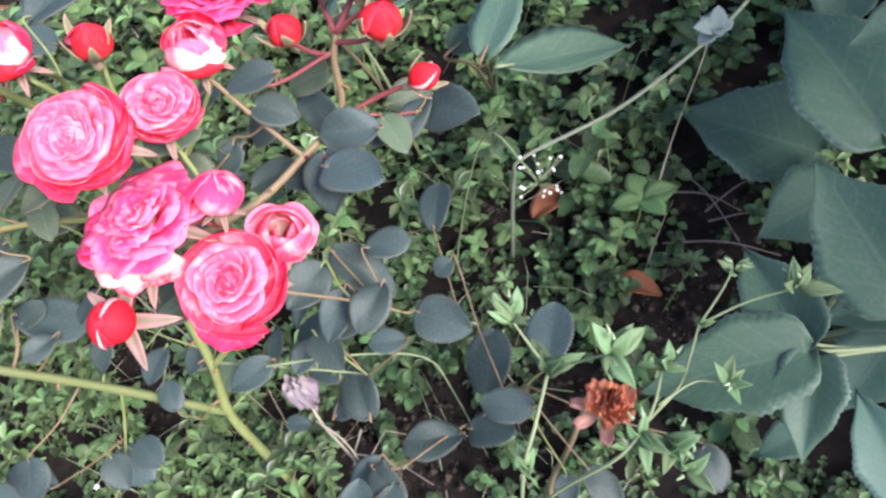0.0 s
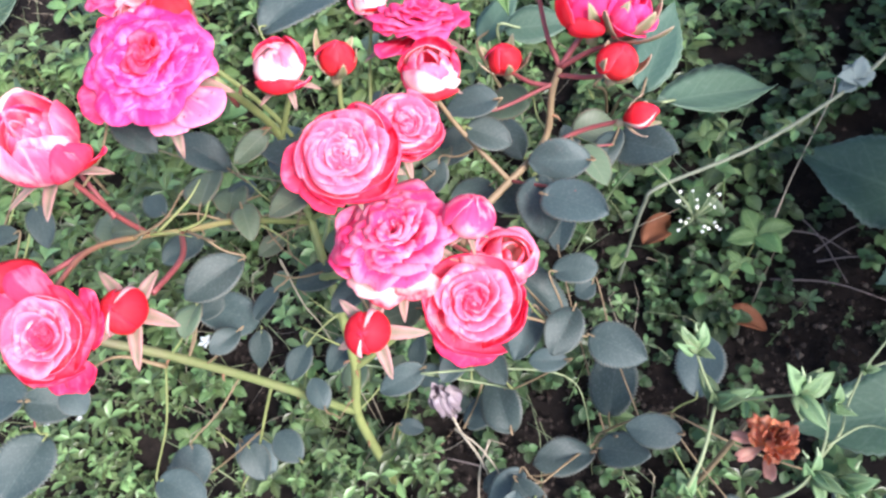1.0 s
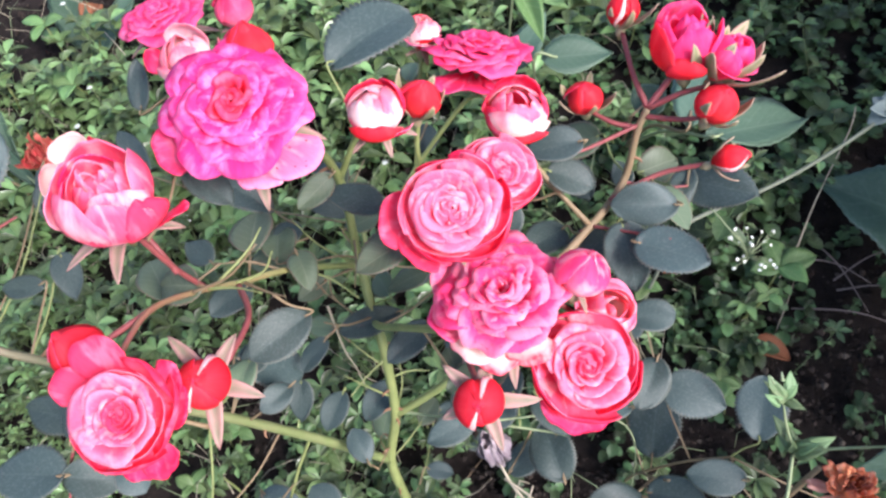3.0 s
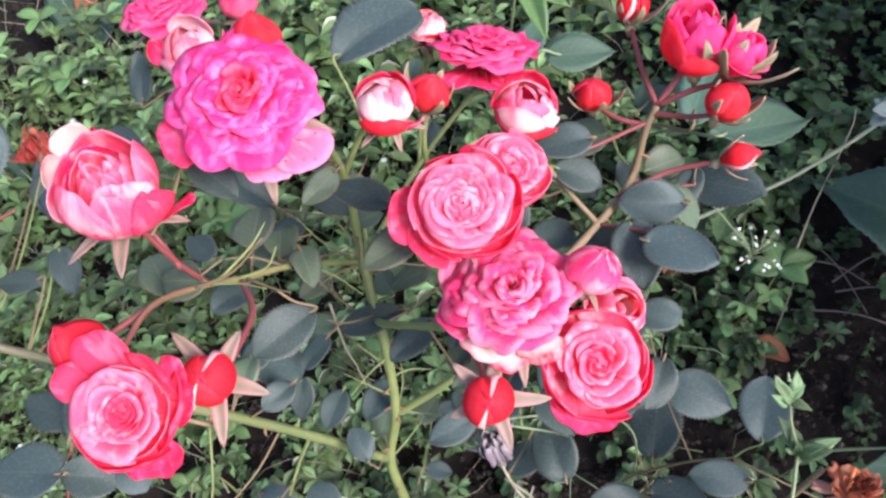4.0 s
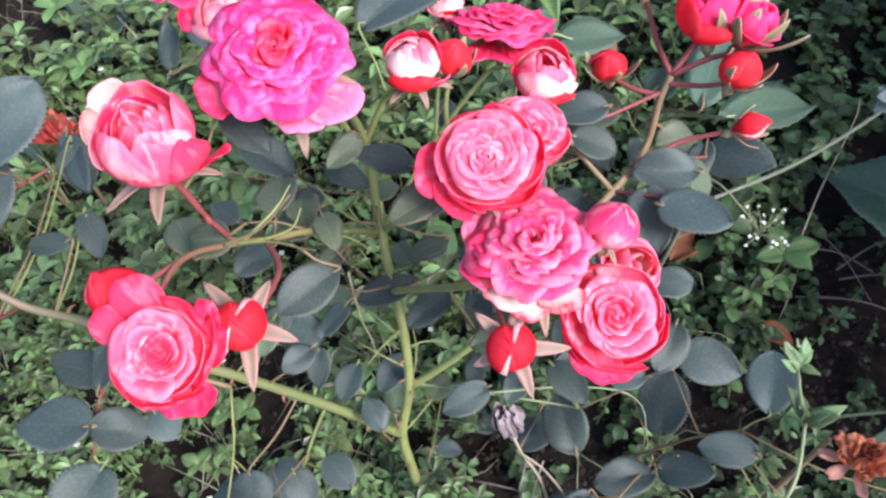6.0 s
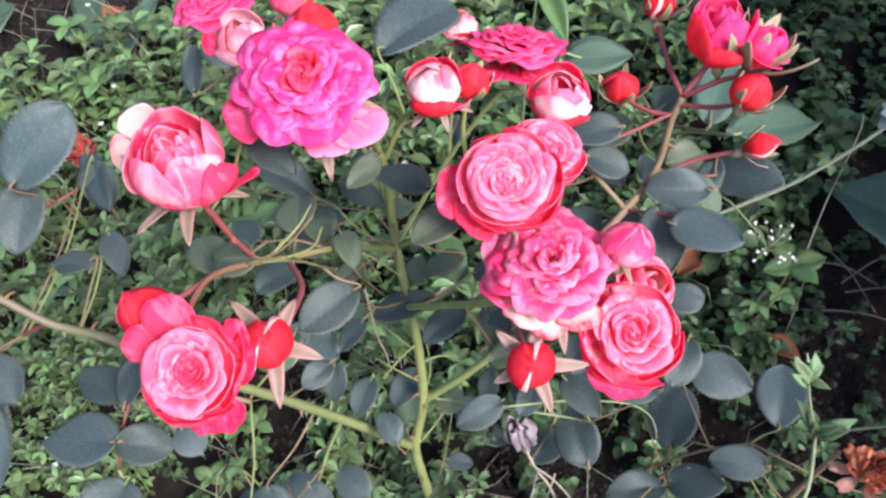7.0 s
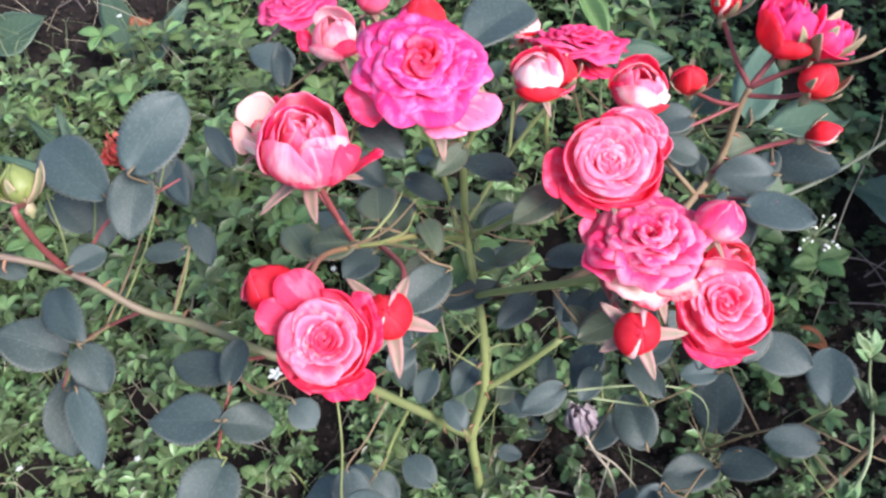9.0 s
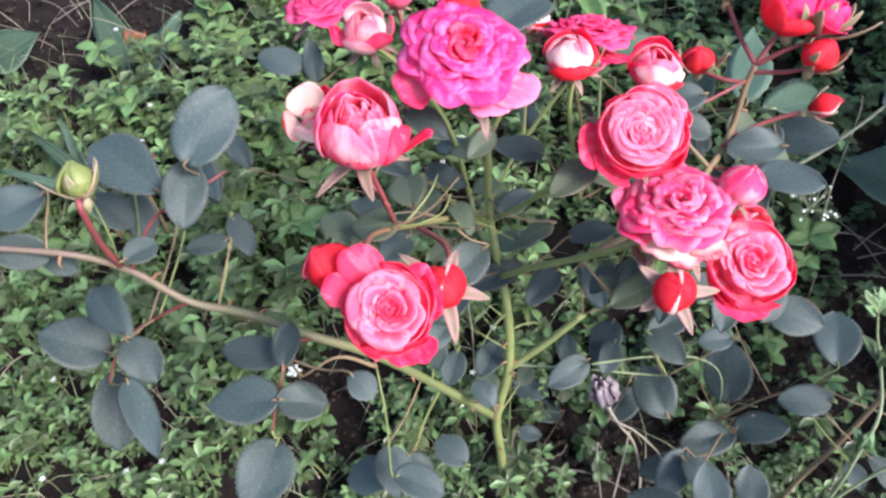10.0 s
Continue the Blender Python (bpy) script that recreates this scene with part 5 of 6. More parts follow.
bloom((-0.401, 0.243, 0.485), (0.04, 0.0, 1.0), 0.0290, "goblet-shaped rose with cream-mottled heart and pink-red outer petals", 21,
      [(3, (0.45, 0.9), (0.08, 1.44), 1.3, 0.03, 0.02, 0.01, 0.0, (PALE_IN, PALE_OUT)), (4, (0.80, 0.9), (0.24, 1.44), 1.1, 0.04, 0.03, 0.01, 0.0, (PALE_IN, PALE_OUT)), (4, (1.10, 0.8), (0.42, 1.42), 1.0, 0.05, 0.04, 0.01, 0.0, (STREAK_IN, PALE_OUT))],
      ((95, (1.25, 0.75), (0.52, 1.58), 0.95, 0.02, 0.04, (PALE_IN, PALE_OUT)), (25, (1.28, 0.7), (0.54, 1.48), 0.85, 0.04, 0.04, (CREAM_WHITE, PALE_OUT)), (175, (1.30, 0.6), (0.60, 1.34), 0.80, 0.08, 0.04, (PALE_IN, PALE_OUT)), (240, (1.34, 0.60), (0.50, 1.40), 0.90, 0.03, 0.04, (PALE_IN, PALE_OUT)),
       (300, (1.40, 0.48), (0.58, 1.32), 0.75, 0.04, 0.05, (CREAM_WHITE, PALE_OUT)), (335, (1.42, 0.35), (0.72, 1.16), 0.50, 0.06, 0.05, ROSY), (352, (1.1, 0.25), (1.36, 0.90), 0.22, 0.08, 0.05, PLAIN_RED)), depth=1.05, core=(0.5, 1.25, PALE_IN))
bloom((-0.431, 0.270, 0.468), (-0.12, -0.10, 0.99), 0.0170, "half-open red rose showing a cream-white petal", 22,
      [(3, (0.5, 0.6), (0.30, 1.0), 1.2, 0.02, 0.03, 0.01, 0.0, (WHITE_IN, WHITE_OUT))],
      ((262, (1.35, 0.3), (0.75, 1.20), 0.85, 0.03, 0.05, (CREAM_WHITE, CREAM_WHITE)), (110, (1.25, 0.6), (0.95, 1.5), 0.8, 0.1, 0.05, (CREAM_WHITE, RED_OUT)), (190, (1.4, 0.3), (1.02, 1.2), 0.65, -0.08, 0.05, (WHITE_IN, RED_OUT)), (40, (1.3, 0.5), (0.9, 1.4), 0.8, 0.05, 0.05, (PINK_IN, RED_OUT))), depth=1.0)
bloom((-0.339, 0.279, 0.508), (0.02, -0.22, 0.97), 0.0365, "large fully open magenta-pink rose with ruffled petals", 23, domed((HEART_IN, MAG_IN), MAG, MAG),
      ((322, (1.05, -0.05), (1.26, 0.10), 0.40, 0.06, 0.03, (FRECKLED, PALE_OUT)), (292, (1.0, -0.05), (1.10, 0.05), 0.34, 0.06, 0.03, (FRECKLED, PALE_OUT)), (205, (1.1, -0.05), (1.16, 0.10), 0.45, 0.06, 0.03, (PINK_IN, RED_OUT))), core=(0.5, 0.45, HEART_IN))
bloom((-0.275, 0.294, 0.486), (-0.05, -0.02, 1.0), 0.0165, "half-open rose with cream inner and red outer petals", 24,
      [(3, (1.35, 0.75), (0.05, 1.50), 1.7, 0.02, 0.02, 0.01, 0.0, (PURE_IN, STRIPE)), (3, (1.50, 0.65), (0.26, 1.42), 1.2, 0.03, 0.03, 0.01, 0.0, (PURE_IN, STRIPE))],
      ((268, (1.46, 0.34), (0.76, 0.92), 1.0, 0.0, 0.02, PLAIN_RED), (45, (1.55, 0.5), (0.62, 1.54), 0.80, 0.05, 0.05, ROSY), (115, (1.50, 0.5), (0.58, 1.50), 0.80, 0.05, 0.05, ROSY), (325, (1.4, 0.3), (1.15, 0.80), 0.30, 0.12, 0.04, (PALE_IN, PINK_OUT))), depth=1.1, core=(0.60, 1.40, PURE_OUT))
rose("rosebud", (-0.257, 0.336, 0.447), (0.25, 0.10, 0.96), 0.0125, "bud", "round red rosebud just opening", 25, PLAIN_RED, sep="hug")
bloom((-0.404, 0.377, 0.453), (0.0, 0.0, 1.0), 0.0190, "half-open cream rose flushed with pink", 26,
      [(3, (1.0, 0.8), (0.10, 1.46), 1.2, 0.02, 0.03, 0.01, 0.0, (PURE_IN, PURE_OUT)), (4, (1.3, 0.7), (0.30, 1.40), 1.0, 0.03, 0.05, 0.01, 0.0, (PURE_IN, PURE_OUT))],
      ((90, (1.5, 0.65), (0.6, 1.55), 0.9, 0.05, 0.05, (PURE_IN, STREAK_OUT)), (300, (1.6, 0.45), (0.75, 1.10), 0.6, 0.1, 0.05, PINK), (180, (1.5, 0.35), (1.15, 0.98), 0.42, 0.12, 0.05, PINK), (250, (1.6, 0.4), (0.8, 1.0), 0.7, 0.08, 0.05, (PURE_IN, PURE_OUT)), (15, (1.5, 0.4), (0.98, 1.0), 0.5, 0.1, 0.05, (PURE_IN, PINK_OUT))), depth=1.0)
bloom((-0.442, 0.437, 0.440), (-0.10, 0.12, 0.99), 0.0280, "open deep-pink rose with ruffled petals", 27, domed((HOT_IN, HOT_IN), (HOT_IN, MAG_OUT), (HOT_IN, MAG_OUT)))
rose("rosebud", (-0.340, 0.322, 0.500), (0.0, 0.25, 0.97), 0.0130, "bud", "plain red rosebud behind a large bloom", 28, PLAIN_RED)
rose("rose_flower", (-0.270, 0.470, 0.384), (0.1, 0.20, 0.97), 0.0165, "cup", "half-open pale pink rose behind a dark leaf", 29, (PALE_IN, RED_OUT), 13)
bloom((-0.226, 0.450, 0.396), (0.06, 0.34, 0.94), 0.0375, "overblown crimson-pink rose with frayed spread petals", 30, domed((HOT_IN, HOT_IN), (HOT_IN, RAGGED_OUT), (HOT_IN, RAGGED_OUT), 0.03, 0.06, 0.03),
      ((262, (1.0, -0.1), (1.0, -0.05), 0.5, 0.05, 0.05, (HOT_IN, RED_OUT)), (230, (1.0, -0.1), (1.12, -0.05), 0.4, 0.05, 0.05, HOT), (300, (1.0, -0.1), (1.10, 0.0), 0.4, 0.05, 0.05, (HOT_IN, RAGGED_OUT))))
bloom((-0.202, 0.343, 0.434), (0.08, -0.08, 0.99), 0.0200, "rounded half-open rose with pale pink heart and red rim", 31,
      [(3, (0.9, 0.8), (0.10, 1.30), 1.2, 0.03, 0.03, 0.01, 0.0, (PALE_IN, PALE_OUT)), (4, (1.25, 0.65), (0.28, 1.28), 1.0, 0.04, 0.04, 0.01, 0.0, (PURE_IN, PALE_OUT)), (4, (1.45, 0.55), (0.46, 1.18), 0.95, 0.04, 0.04, 0.01, 0.0, (PURE_IN, PURE_OUT))],
      ((275, (1.50, 0.26), (0.80, 0.80), 0.9, 0.01, 0.03, PLAIN_RED), (305, (1.48, 0.36), (0.66, 0.98), 0.65, 0.05, 0.05, (PURE_IN, CREAM_WHITE)), (210, (1.48, 0.35), (0.66, 1.0), 0.75, 0.03, 0.04, ROSY), (85, (1.5, 0.5), (0.74, 1.36), 0.75, 0.05, 0.05, PLAIN_RED), (140, (1.48, 0.45), (0.66, 1.2), 0.7, 0.04, 0.05, ROSY), (15, (1.48, 0.4), (0.66, 1.1), 0.7, 0.04, 0.05, ROSY)), depth=0.95)
rose("rosebud", (-0.159, 0.376, 0.406), (-0.15, -0.05, 0.98), 0.0118, "bud", "small round red rosebud with green sepals", 32, PLAIN_RED, sep="hug")
bloom((-0.107, 0.376, 0.454), (-0.16, 0.22, 0.96), 0.0200, "tall hot-pink rose opening from the bud", 33,
      [(3, (1.0, 0.9), (0.12, 1.95), 1.3, 0.02, 0.03, 0.015, 0.0, HOT), (3, (1.35, 0.8), (0.40, 1.98), 1.15, 0.06, 0.05, 0.02, 0.0, HOT)],
      ((195, (1.5, 0.6), (0.62, 1.85), 0.9, 0.04, 0.05, (HOT_IN, RED_OUT)), (285, (1.5, 0.6), (0.55, 1.75), 0.95, 0.05, 0.05, HOT), (80, (1.45, 0.7), (0.70, 2.05), 0.9, 0.08, 0.06, HOT), (345, (1.5, 0.6), (0.95, 1.70), 0.7, 0.14, 0.06, HOT), (262, (1.52, 0.35), (0.90, 1.0), 0.55, 0.0, 0.03, (HOT_IN, RED_OUT))), sep="hug", depth=1.25)
side_rose = rose("rose_flower", (-0.081, 0.364, 0.446), (0.40, 0.10, 0.91), 0.0175, "cup", "hot-pink rosebud opening between green sepals", 34, (HOT_IN, HOT_OUT), 10, 1.1, sep="hug", inner=(HOT_IN, HOT_OUT))
sepals(side_rose, 0.0175, 4, 0.040, 0.017, 0.55, 0.75, SEPAL_GREEN, random.Random(7))
rose("rosebud", (-0.087, 0.344, 0.430), (0.25, -0.05, 0.97), 0.0128, "bud", "round red rosebud with pale-edged sepals", 35, PLAIN_RED, sep="hug")
rose("rosebud", (-0.070, 0.341, 0.386), (0.85, -0.05, 0.50), 0.0098, "bud", "pointed red rosebud with cream-edged petal", 36, RED, tall=1.2, sep="hug")
rose("rosebud", (-0.136, 0.412, 0.445), (0.05, 0.25, 0.97), 0.0105, "bud", "slender red rosebud with upright green sepals", 37, RED, tall=1.15, sep="hug")
rose("rosebud", (-0.381, 0.416, 0.452), (0.0, 0.1, 1.0), 0.0130, "bud", "small pink rosebud high on the bush", 38, (PINK_IN, PINK_OUT))
rose("rosebud", (-0.580, 0.254, 0.438), (-0.15, 0.45, 0.88), 0.0125, "bud", "unopened yellow-green rosebud on a red shoot", 39, (BUD_GREEN, BUD_GREEN), 6, sep="hug")


# withered flowers
dead_head = thing("withered_rose", (0.02, 0.205, 0.165), "withered orange-brown rose head on a dry stalk", "dead flower")


def withered(holder, center, axis, R, label, seed, dark, mid, light, count=30):
    """A dried, frayed flower head: dark crumpled petals in the middle, paler ones round them."""
    head = part("rose_head", calyx_mesh(R * 0.8, mid), holder, turned(center, axis), label)
    rng = random.Random(seed)
    for k in range(count):
        f = k / (count - 1)
        skin = light if k % 3 and f > 0.35 else (mid if f > 0.25 else dark)
        me = curved_petal(R, (0.25 + 0.75 * f, 0.7 - 0.5 * f), ((0.10 + 0.85 * f) * rng.uniform(0.8, 1.2), (1.35 - 0.95 * f) * rng.uniform(0.8, 1.15)), rng.uniform(0.30, 0.65), rng.uniform(-0.15, 0.25), 0.12, rng, (skin, skin), 0.07, rng.uniform(0.0, 0.2), 0.35)
        part("petal", me, head).matrix_basis = Matrix.Rotation(k * 2.4 + rng.uniform(-0.3, 0.3), 4, "Z") @ Matrix.Rotation(rng.uniform(-0.25, 0.25), 4, "X")
    return head, rng


dry_rose, rng = withered(dead_head, (0.029, 0.193, 0.198), (0.05, 0.10, 0.99), 0.0205, "crumpled orange-brown rose head", 41, DRY_DARK, DRY, DRY_LIGHT)
for deg in (165, 205, 260):
    me = curved_petal(0.0185, (0.8, -0.1), (1.45, 0.05), 0.28, 0.1, 0.06, rng, (SALMON, SALMON), 0.03, 0.1, 0.4)
    part("petal", me, dry_rose, None, "pale pink dried outer petal").matrix_basis = Matrix.Rotation(radians(deg), 4, "Z")
part("stalk", tube("stalk", [(0.020, 0.215, 0.185), (0.000, 0.200, 0.100), (-0.02, 0.190, 0.02), (-0.02, 0.185, ground_z(-0.02, 0.185))], 0.0022, 0.0028, STEM_BROWN), dead_head, Matrix.Identity(4))
red_head = thing("withered_rose", (-0.72, 0.57, ground_z(-0.72, 0.57)), "withered dark red rose head on a short stalk among weeds", "dead flower")
withered(red_head, (-0.714, 0.556, 0.145), (-0.05, 0.25, 0.97), 0.0290, "crumpled dark red rose head", 42, DRY_RED, DRY_RED, DRY_RED, 26)
part("stalk", tube("stalk", [(-0.713, 0.552, 0.140), (-0.716, 0.562, 0.06), (-0.72, 0.57, ground_z(-0.72, 0.57))], 0.002, 0.0025, STEM_BROWN), red_head, Matrix.Identity(4))
grey_head = thing("withered_rose", (-0.218, 0.239, 0.12), "withered grey-violet rosebud hanging on a dry stalk", "dead flower")
rose("rose_head", (-0.218, 0.239, 0.143), (-0.25, 0.25, 0.94), 0.0140, "shrivelled", "shrivelled grey-violet rosebud", 43, (GREY_DRY, GREY_DRY), 6, 1.2, parent=grey_head, sep="")
part("stalk", tube("stalk", [(-0.216, 0.236, 0.130), (-0.205, 0.220, 0.118), (-0.190, 0.205, 0.100), (-0.175, 0.190, 0.02), (-0.17, 0.185, ground_z(-0.17, 0.185))], 0.0012, 0.0014, STRAW), grey_head, Matrix.Identity(4))

# ---- broad-leaved weed, with unseen leaves added to cast shade ----
broad = thing("broad_leaved_weed", (0.26, 0.36, ground_z(0.26, 0.36)), "large weed with broad blue-green toothed leaves, shaded by added unseen leaves", "weed")
BROAD_MESHES = [leaf_mesh("broad_leaf", [BROAD_LEAF, BROAD_UNDER], lobed, 50 + k, 0.12, 0.20, True, 0.055, rows=37, cols=9, wave=0.03, thick=0.008) for k in range(4)]
broad_count = 0


def broad_leaf(base, tip, width, foot=None):
    global broad_count
    broad_count += 1
    leaf = part("leaf", BROAD_MESHES[broad_count % 4], broad, blade_matrix(base, tip, width, (-0.25, -0.3, 0.9)))
    end = Vector(foot) if foot else Vector((0.26, 0.36, ground_z(0.26, 0.36)))
    b0, t0 = Vector(base), Vector(tip)
    d = (t0 - b0).normalized()
    if foot:
        part("leaf_stalk", tube("leaf_stalk", [b0 + d * 0.004 - Vector((0, 0, 0.002)), (b0 * 0.6 + end * 0.4) - Vector((0, 0, 0.004)), end], 0.0013, 0.0022, PALE_STALK), broad, Matrix.Identity(4))
    else:
        part("leaf_stalk", tube("leaf_stalk", [b0 + d * 0.004 - Vector((0, 0, 0.002)), b0 - d * 0.02 - Vector((0, 0, 0.012)), (b0 + end) / 2 + Vector((0.02, 0, -0.01)), end], 0.0014, 0.0026, PALE_STALK), broad, Matrix.Identity(4))


broad_leaf((0.170, 0.231, 0.196), (0.054, 0.220, 0.159), 0.073, (0.252, 0.238, 0.178))
broad_leaf((0.172, 0.236, 0.190), (0.148, 0.330, 0.179), 0.056, (0.252, 0.238, 0.178))
broad_leaf((0.174, 0.229, 0.193), (0.156, 0.160, 0.165), 0.048, (0.252, 0.238, 0.178))
part("leaf_stalk", tube("leaf_stalk", [(0.252, 0.238, 0.178), (0.30, 0.26, 0.13), (0.31, 0.32, 0.03), (0.27, 0.36, ground_z(0.27, 0.36))], 0.0022, 0.0028, PALE_STALK), broad, Matrix.Identity(4))
broad_leaf((0.272, 0.290, 0.139), (0.225, 0.419, 0.169), 0.100)
broad_leaf((0.279, 0.444, 0.090), (0.196, 0.416, 0.058), 0.085)
broad_leaf((0.278, 0.513, 0.059), (0.149, 0.597, 0.052), 0.115)
broad_leaf((0.299, 0.453, 0.150), (0.238, 0.606, 0.184), 0.110)
broad_leaf((0.303, 0.639, 0.195), (0.285, 0.562, 0.164), 0.075)
broad_leaf((0.310, 0.478, 0.269), (0.243, 0.466, 0.253), 0.051)
broad_leaf((0.219, 0.138, 0.161), (0.199, 0.207, 0.179), 0.050)
broad_leaf((0.290, 0.322, 0.099), (0.227, 0.310, 0.077), 0.056)
broad_leaf((0.187, 0.211, 0.087), (0.148, 0.195, 0.070), 0.032)
broad_leaf((0.285, 0.298, 0.061), (0.238, 0.245, 0.030), 0.069)

# unseen wall of leaves, added to block sun and sky from the right
for k in range(60):
    rng = random.Random(400 + k)
    b0 = Vector((0.43 + 0.06 * (k % 4), -0.16 + 0.019 * k, 0.14 + 0.11 * (k % 6)))
    d = Vector((rng.uniform(-0.05, 0.6), rng.uniform(-1, 1), rng.uniform(-0.4, 0.4))).normalized()
    broad_leaf(b0, b0 + d * rng.uniform(0.12, 0.17), 0.12, (0.50, 0.42, ground_z(0.50, 0.42)))

# unseen high leaves, added to darken the far right corner below them
for k in range(11):
    rng = random.Random(500 + k)
    b0 = Vector((0.14 + 0.075 * (k % 6), 0.60 + 0.13 * (k // 6), 0.47 + 0.04 * (k % 3)))
    d = Vector((rng.uniform(-1, 1), rng.uniform(-0.3, 1), rng.uniform(-0.1, 0.3))).normalized()
    broad_leaf(b0, b0 + d * rng.uniform(0.13, 0.18), 0.14, (0.44, 0.74, ground_z(0.44, 0.74)))

# ---- forked light-green weed with small buds ----
forked = thing("forked_weed", (-0.05, 0.13, ground_z(-0.05, 0.13)), "spindly light-green weed with forked stems and pale buds", "weed")
SPRIG = [leaf_mesh("small_leaf", [SPURGE_LEAF, SPURGE_LEAF], lanceolate, 80 + k, 0.16, 0.3, False, rows=9, cols=5, thick=0.03) for k in range(3)]


def sprig(at, axis, size, seed, blooms=2):
    """A cluster of small leaves with pale buds at a stem's end."""
    rng = random.Random(seed)
    z = Vector(axis).normalized()
    for k in range(6):
        d = Vector((rng.uniform(-1, 1), rng.uniform(-1, 1), rng.uniform(-0.3, 0.8))).normalized() + z * 0.7
        d.normalize()
        b0 = Vector(at) + Vector((rng.uniform(-1, 1), rng.uniform(-1, 1), rng.uniform(-1, 1))) * 0.002
        L = size * rng.uniform(0.6, 1.1)
        part("leaf", SPRIG[k % 3], forked, blade_matrix(b0, b0 + d * L, L * rng.uniform(0.38, 0.54), (rng.uniform(-0.4, 0.4), -0.4, 0.9)))
    for k in range(blooms):
        o = Vector((rng.uniform(-1, 1), rng.uniform(-1, 1), rng.uniform(0, 1))).normalized()
        c = Vector(at) + o * size * 0.55 + z * size * 0.3
        part("bud", tube("bud", [c - o * 0.003, c - o * 0.001, c + o * 0.001, c + o * 0.003], 0.0013, 0.0004, PALE_BUD, 7, 3, 0.2), forked, Matrix.Identity(4), "tiny pale bud")


def forked_stem(points, r0, r1):
    part("stem", tube("stem", points, r0, r1, PALE_STALK, 7, 5, 0.06), forked, Matrix.Identity(4))


forked_stem([(-0.05, 0.13, ground_z(-0.05, 0.13)), (-0.040, 0.140, 0.10), (-0.032, 0.158, 0.185), (-0.022, 0.176, 0.214), (-0.010, 0.214, 0.222)], 0.0018, 0.0013)
forked_stem([(-0.010, 0.214, 0.222), (-0.022, 0.222, 0.252), (-0.030, 0.226, 0.276)], 0.0012, 0.0008)
forked_stem([(-0.010, 0.214, 0.222), (0.012, 0.206, 0.252), (0.028, 0.198, 0.278)], 0.0012, 0.0008)
forked_stem([(-0.040, 0.140, 0.10), (-0.010, 0.148, 0.16), (0.033, 0.153, 0.222), (0.055, 0.180, 0.225), (0.066, 0.210, 0.222)], 0.0015, 0.0009)
forked_stem([(0.050, 0.172, 0.226), (0.075, 0.200, 0.210), (0.087, 0.223, 0.198), (0.096, 0.244, 0.218)], 0.0012, 0.0009)
forked_stem([(0.096, 0.244, 0.218), (0.112, 0.262, 0.228), (0.120, 0.272, 0.240)], 0.0009, 0.0007)
forked_stem([(0.096, 0.244, 0.218), (0.125, 0.250, 0.235), (0.152, 0.250, 0.250)], 0.0010, 0.0008)
forked_stem([(0.060, 0.185, 0.222), (0.085, 0.200, 0.222), (0.102, 0.198, 0.224)], 0.0010, 0.0007)
sprig((-0.030, 0.228, 0.277), (-0.2, 0.2, 1), 0.022, 1)
sprig((0.030, 0.198, 0.279), (0.3, 0, 1), 0.024, 2)
sprig((0.068, 0.212, 0.222), (0.4, 0.2, 0.8), 0.020, 3)
sprig((0.122, 0.274, 0.240), (0.4, 0.4, 0.7), 0.013, 4)
sprig((0.155, 0.250, 0.250), (0.5, 0.1, 0.8), 0.024, 5)
sprig((0.104, 0.198, 0.224), (0.7, -0.2, 0.6), 0.020, 6)
sprig((0.096, 0.244, 0.220), (0.1, 0.2, 0.9), 0.012, 7, 0)
sprig((-0.010, 0.214, 0.222), (0.0, 0.3, 0.9), 0.026, 8, 0)
sprig((0.045, 0.165, 0.226), (0.4, -0.2, 0.9), 0.024, 9, 2)
sprig((0.062, 0.160, 0.222), (0.6, -0.1, 0.8), 0.024, 10, 2)
sprig((-0.032, 0.158, 0.185), (-0.2, 0, 0.9), 0.026, 11, 0)
sprig((0.075, 0.150, 0.200), (0.5, -0.3, 0.8), 0.026, 12, 2)

# ---- lance-leaved weed and its neighbours ----
LANCE_MESHES = [leaf_mesh("lance_leaf", [LANCE_LEAF, BROAD_UNDER], lanceolate, 90 + k, 0.10, 0.2, True, 0.06, rows=21, cols=7, thick=0.008) for k in range(3)]


def lance_plant(label, foot, blades, r=0.0022):
    ob = thing("lance_leaved_weed", (*foot, ground_z(*foot)), label, "weed")
    f0 = Vector((*foot, ground_z(*foot)))
    for k, (base, tip, width) in enumerate(blades):
        b0, t0 = Vector(base), Vector(tip)
        part("leaf", LANCE_MESHES[k % 3], ob, blade_matrix(base, tip, width, (0.0, -0.3, 0.95)))
        d = (t0 - b0).normalized()
        part("stem", tube("stem", [f0, f0 * 0.5 + b0 * 0.5 + Vector((0, 0, 0.02)), b0 - d * 0.01, b0 + d * 0.012], r, r * 0.5, STEM_BROWN if k else PALE_STALK), ob, Matrix.Identity(4))
    return ob


lance_plant("weed with long toothed grey-green lance leaves", (-0.06, 0.68), (((-0.030, 0.475, 0.262), (0.092, 0.565, 0.190), 0.046), ((-0.048, 0.498, 0.255), (-0.014, 0.590, 0.276), 0.046), ((-0.081, 0.546, 0.222), (-0.053, 0.572, 0.230), 0.036)))
lance_plant("weed with a single broad toothed green leaf", (-0.16, 0.62), (((-0.171, 0.567, 0.271), (-0.107, 0.574, 0.270), 0.041), ((-0.20, 0.60, 0.23), (-0.165, 0.66, 0.25), 0.035)))
lance_plant("coarse weed with jagged lance leaves", (-0.82, 0.86), (((-0.833, 0.892, 0.035), (-0.907, 1.022, 0.085), 0.052), ((-0.80, 0.86, 0.04), (-0.75, 0.96, 0.09), 0.045)))
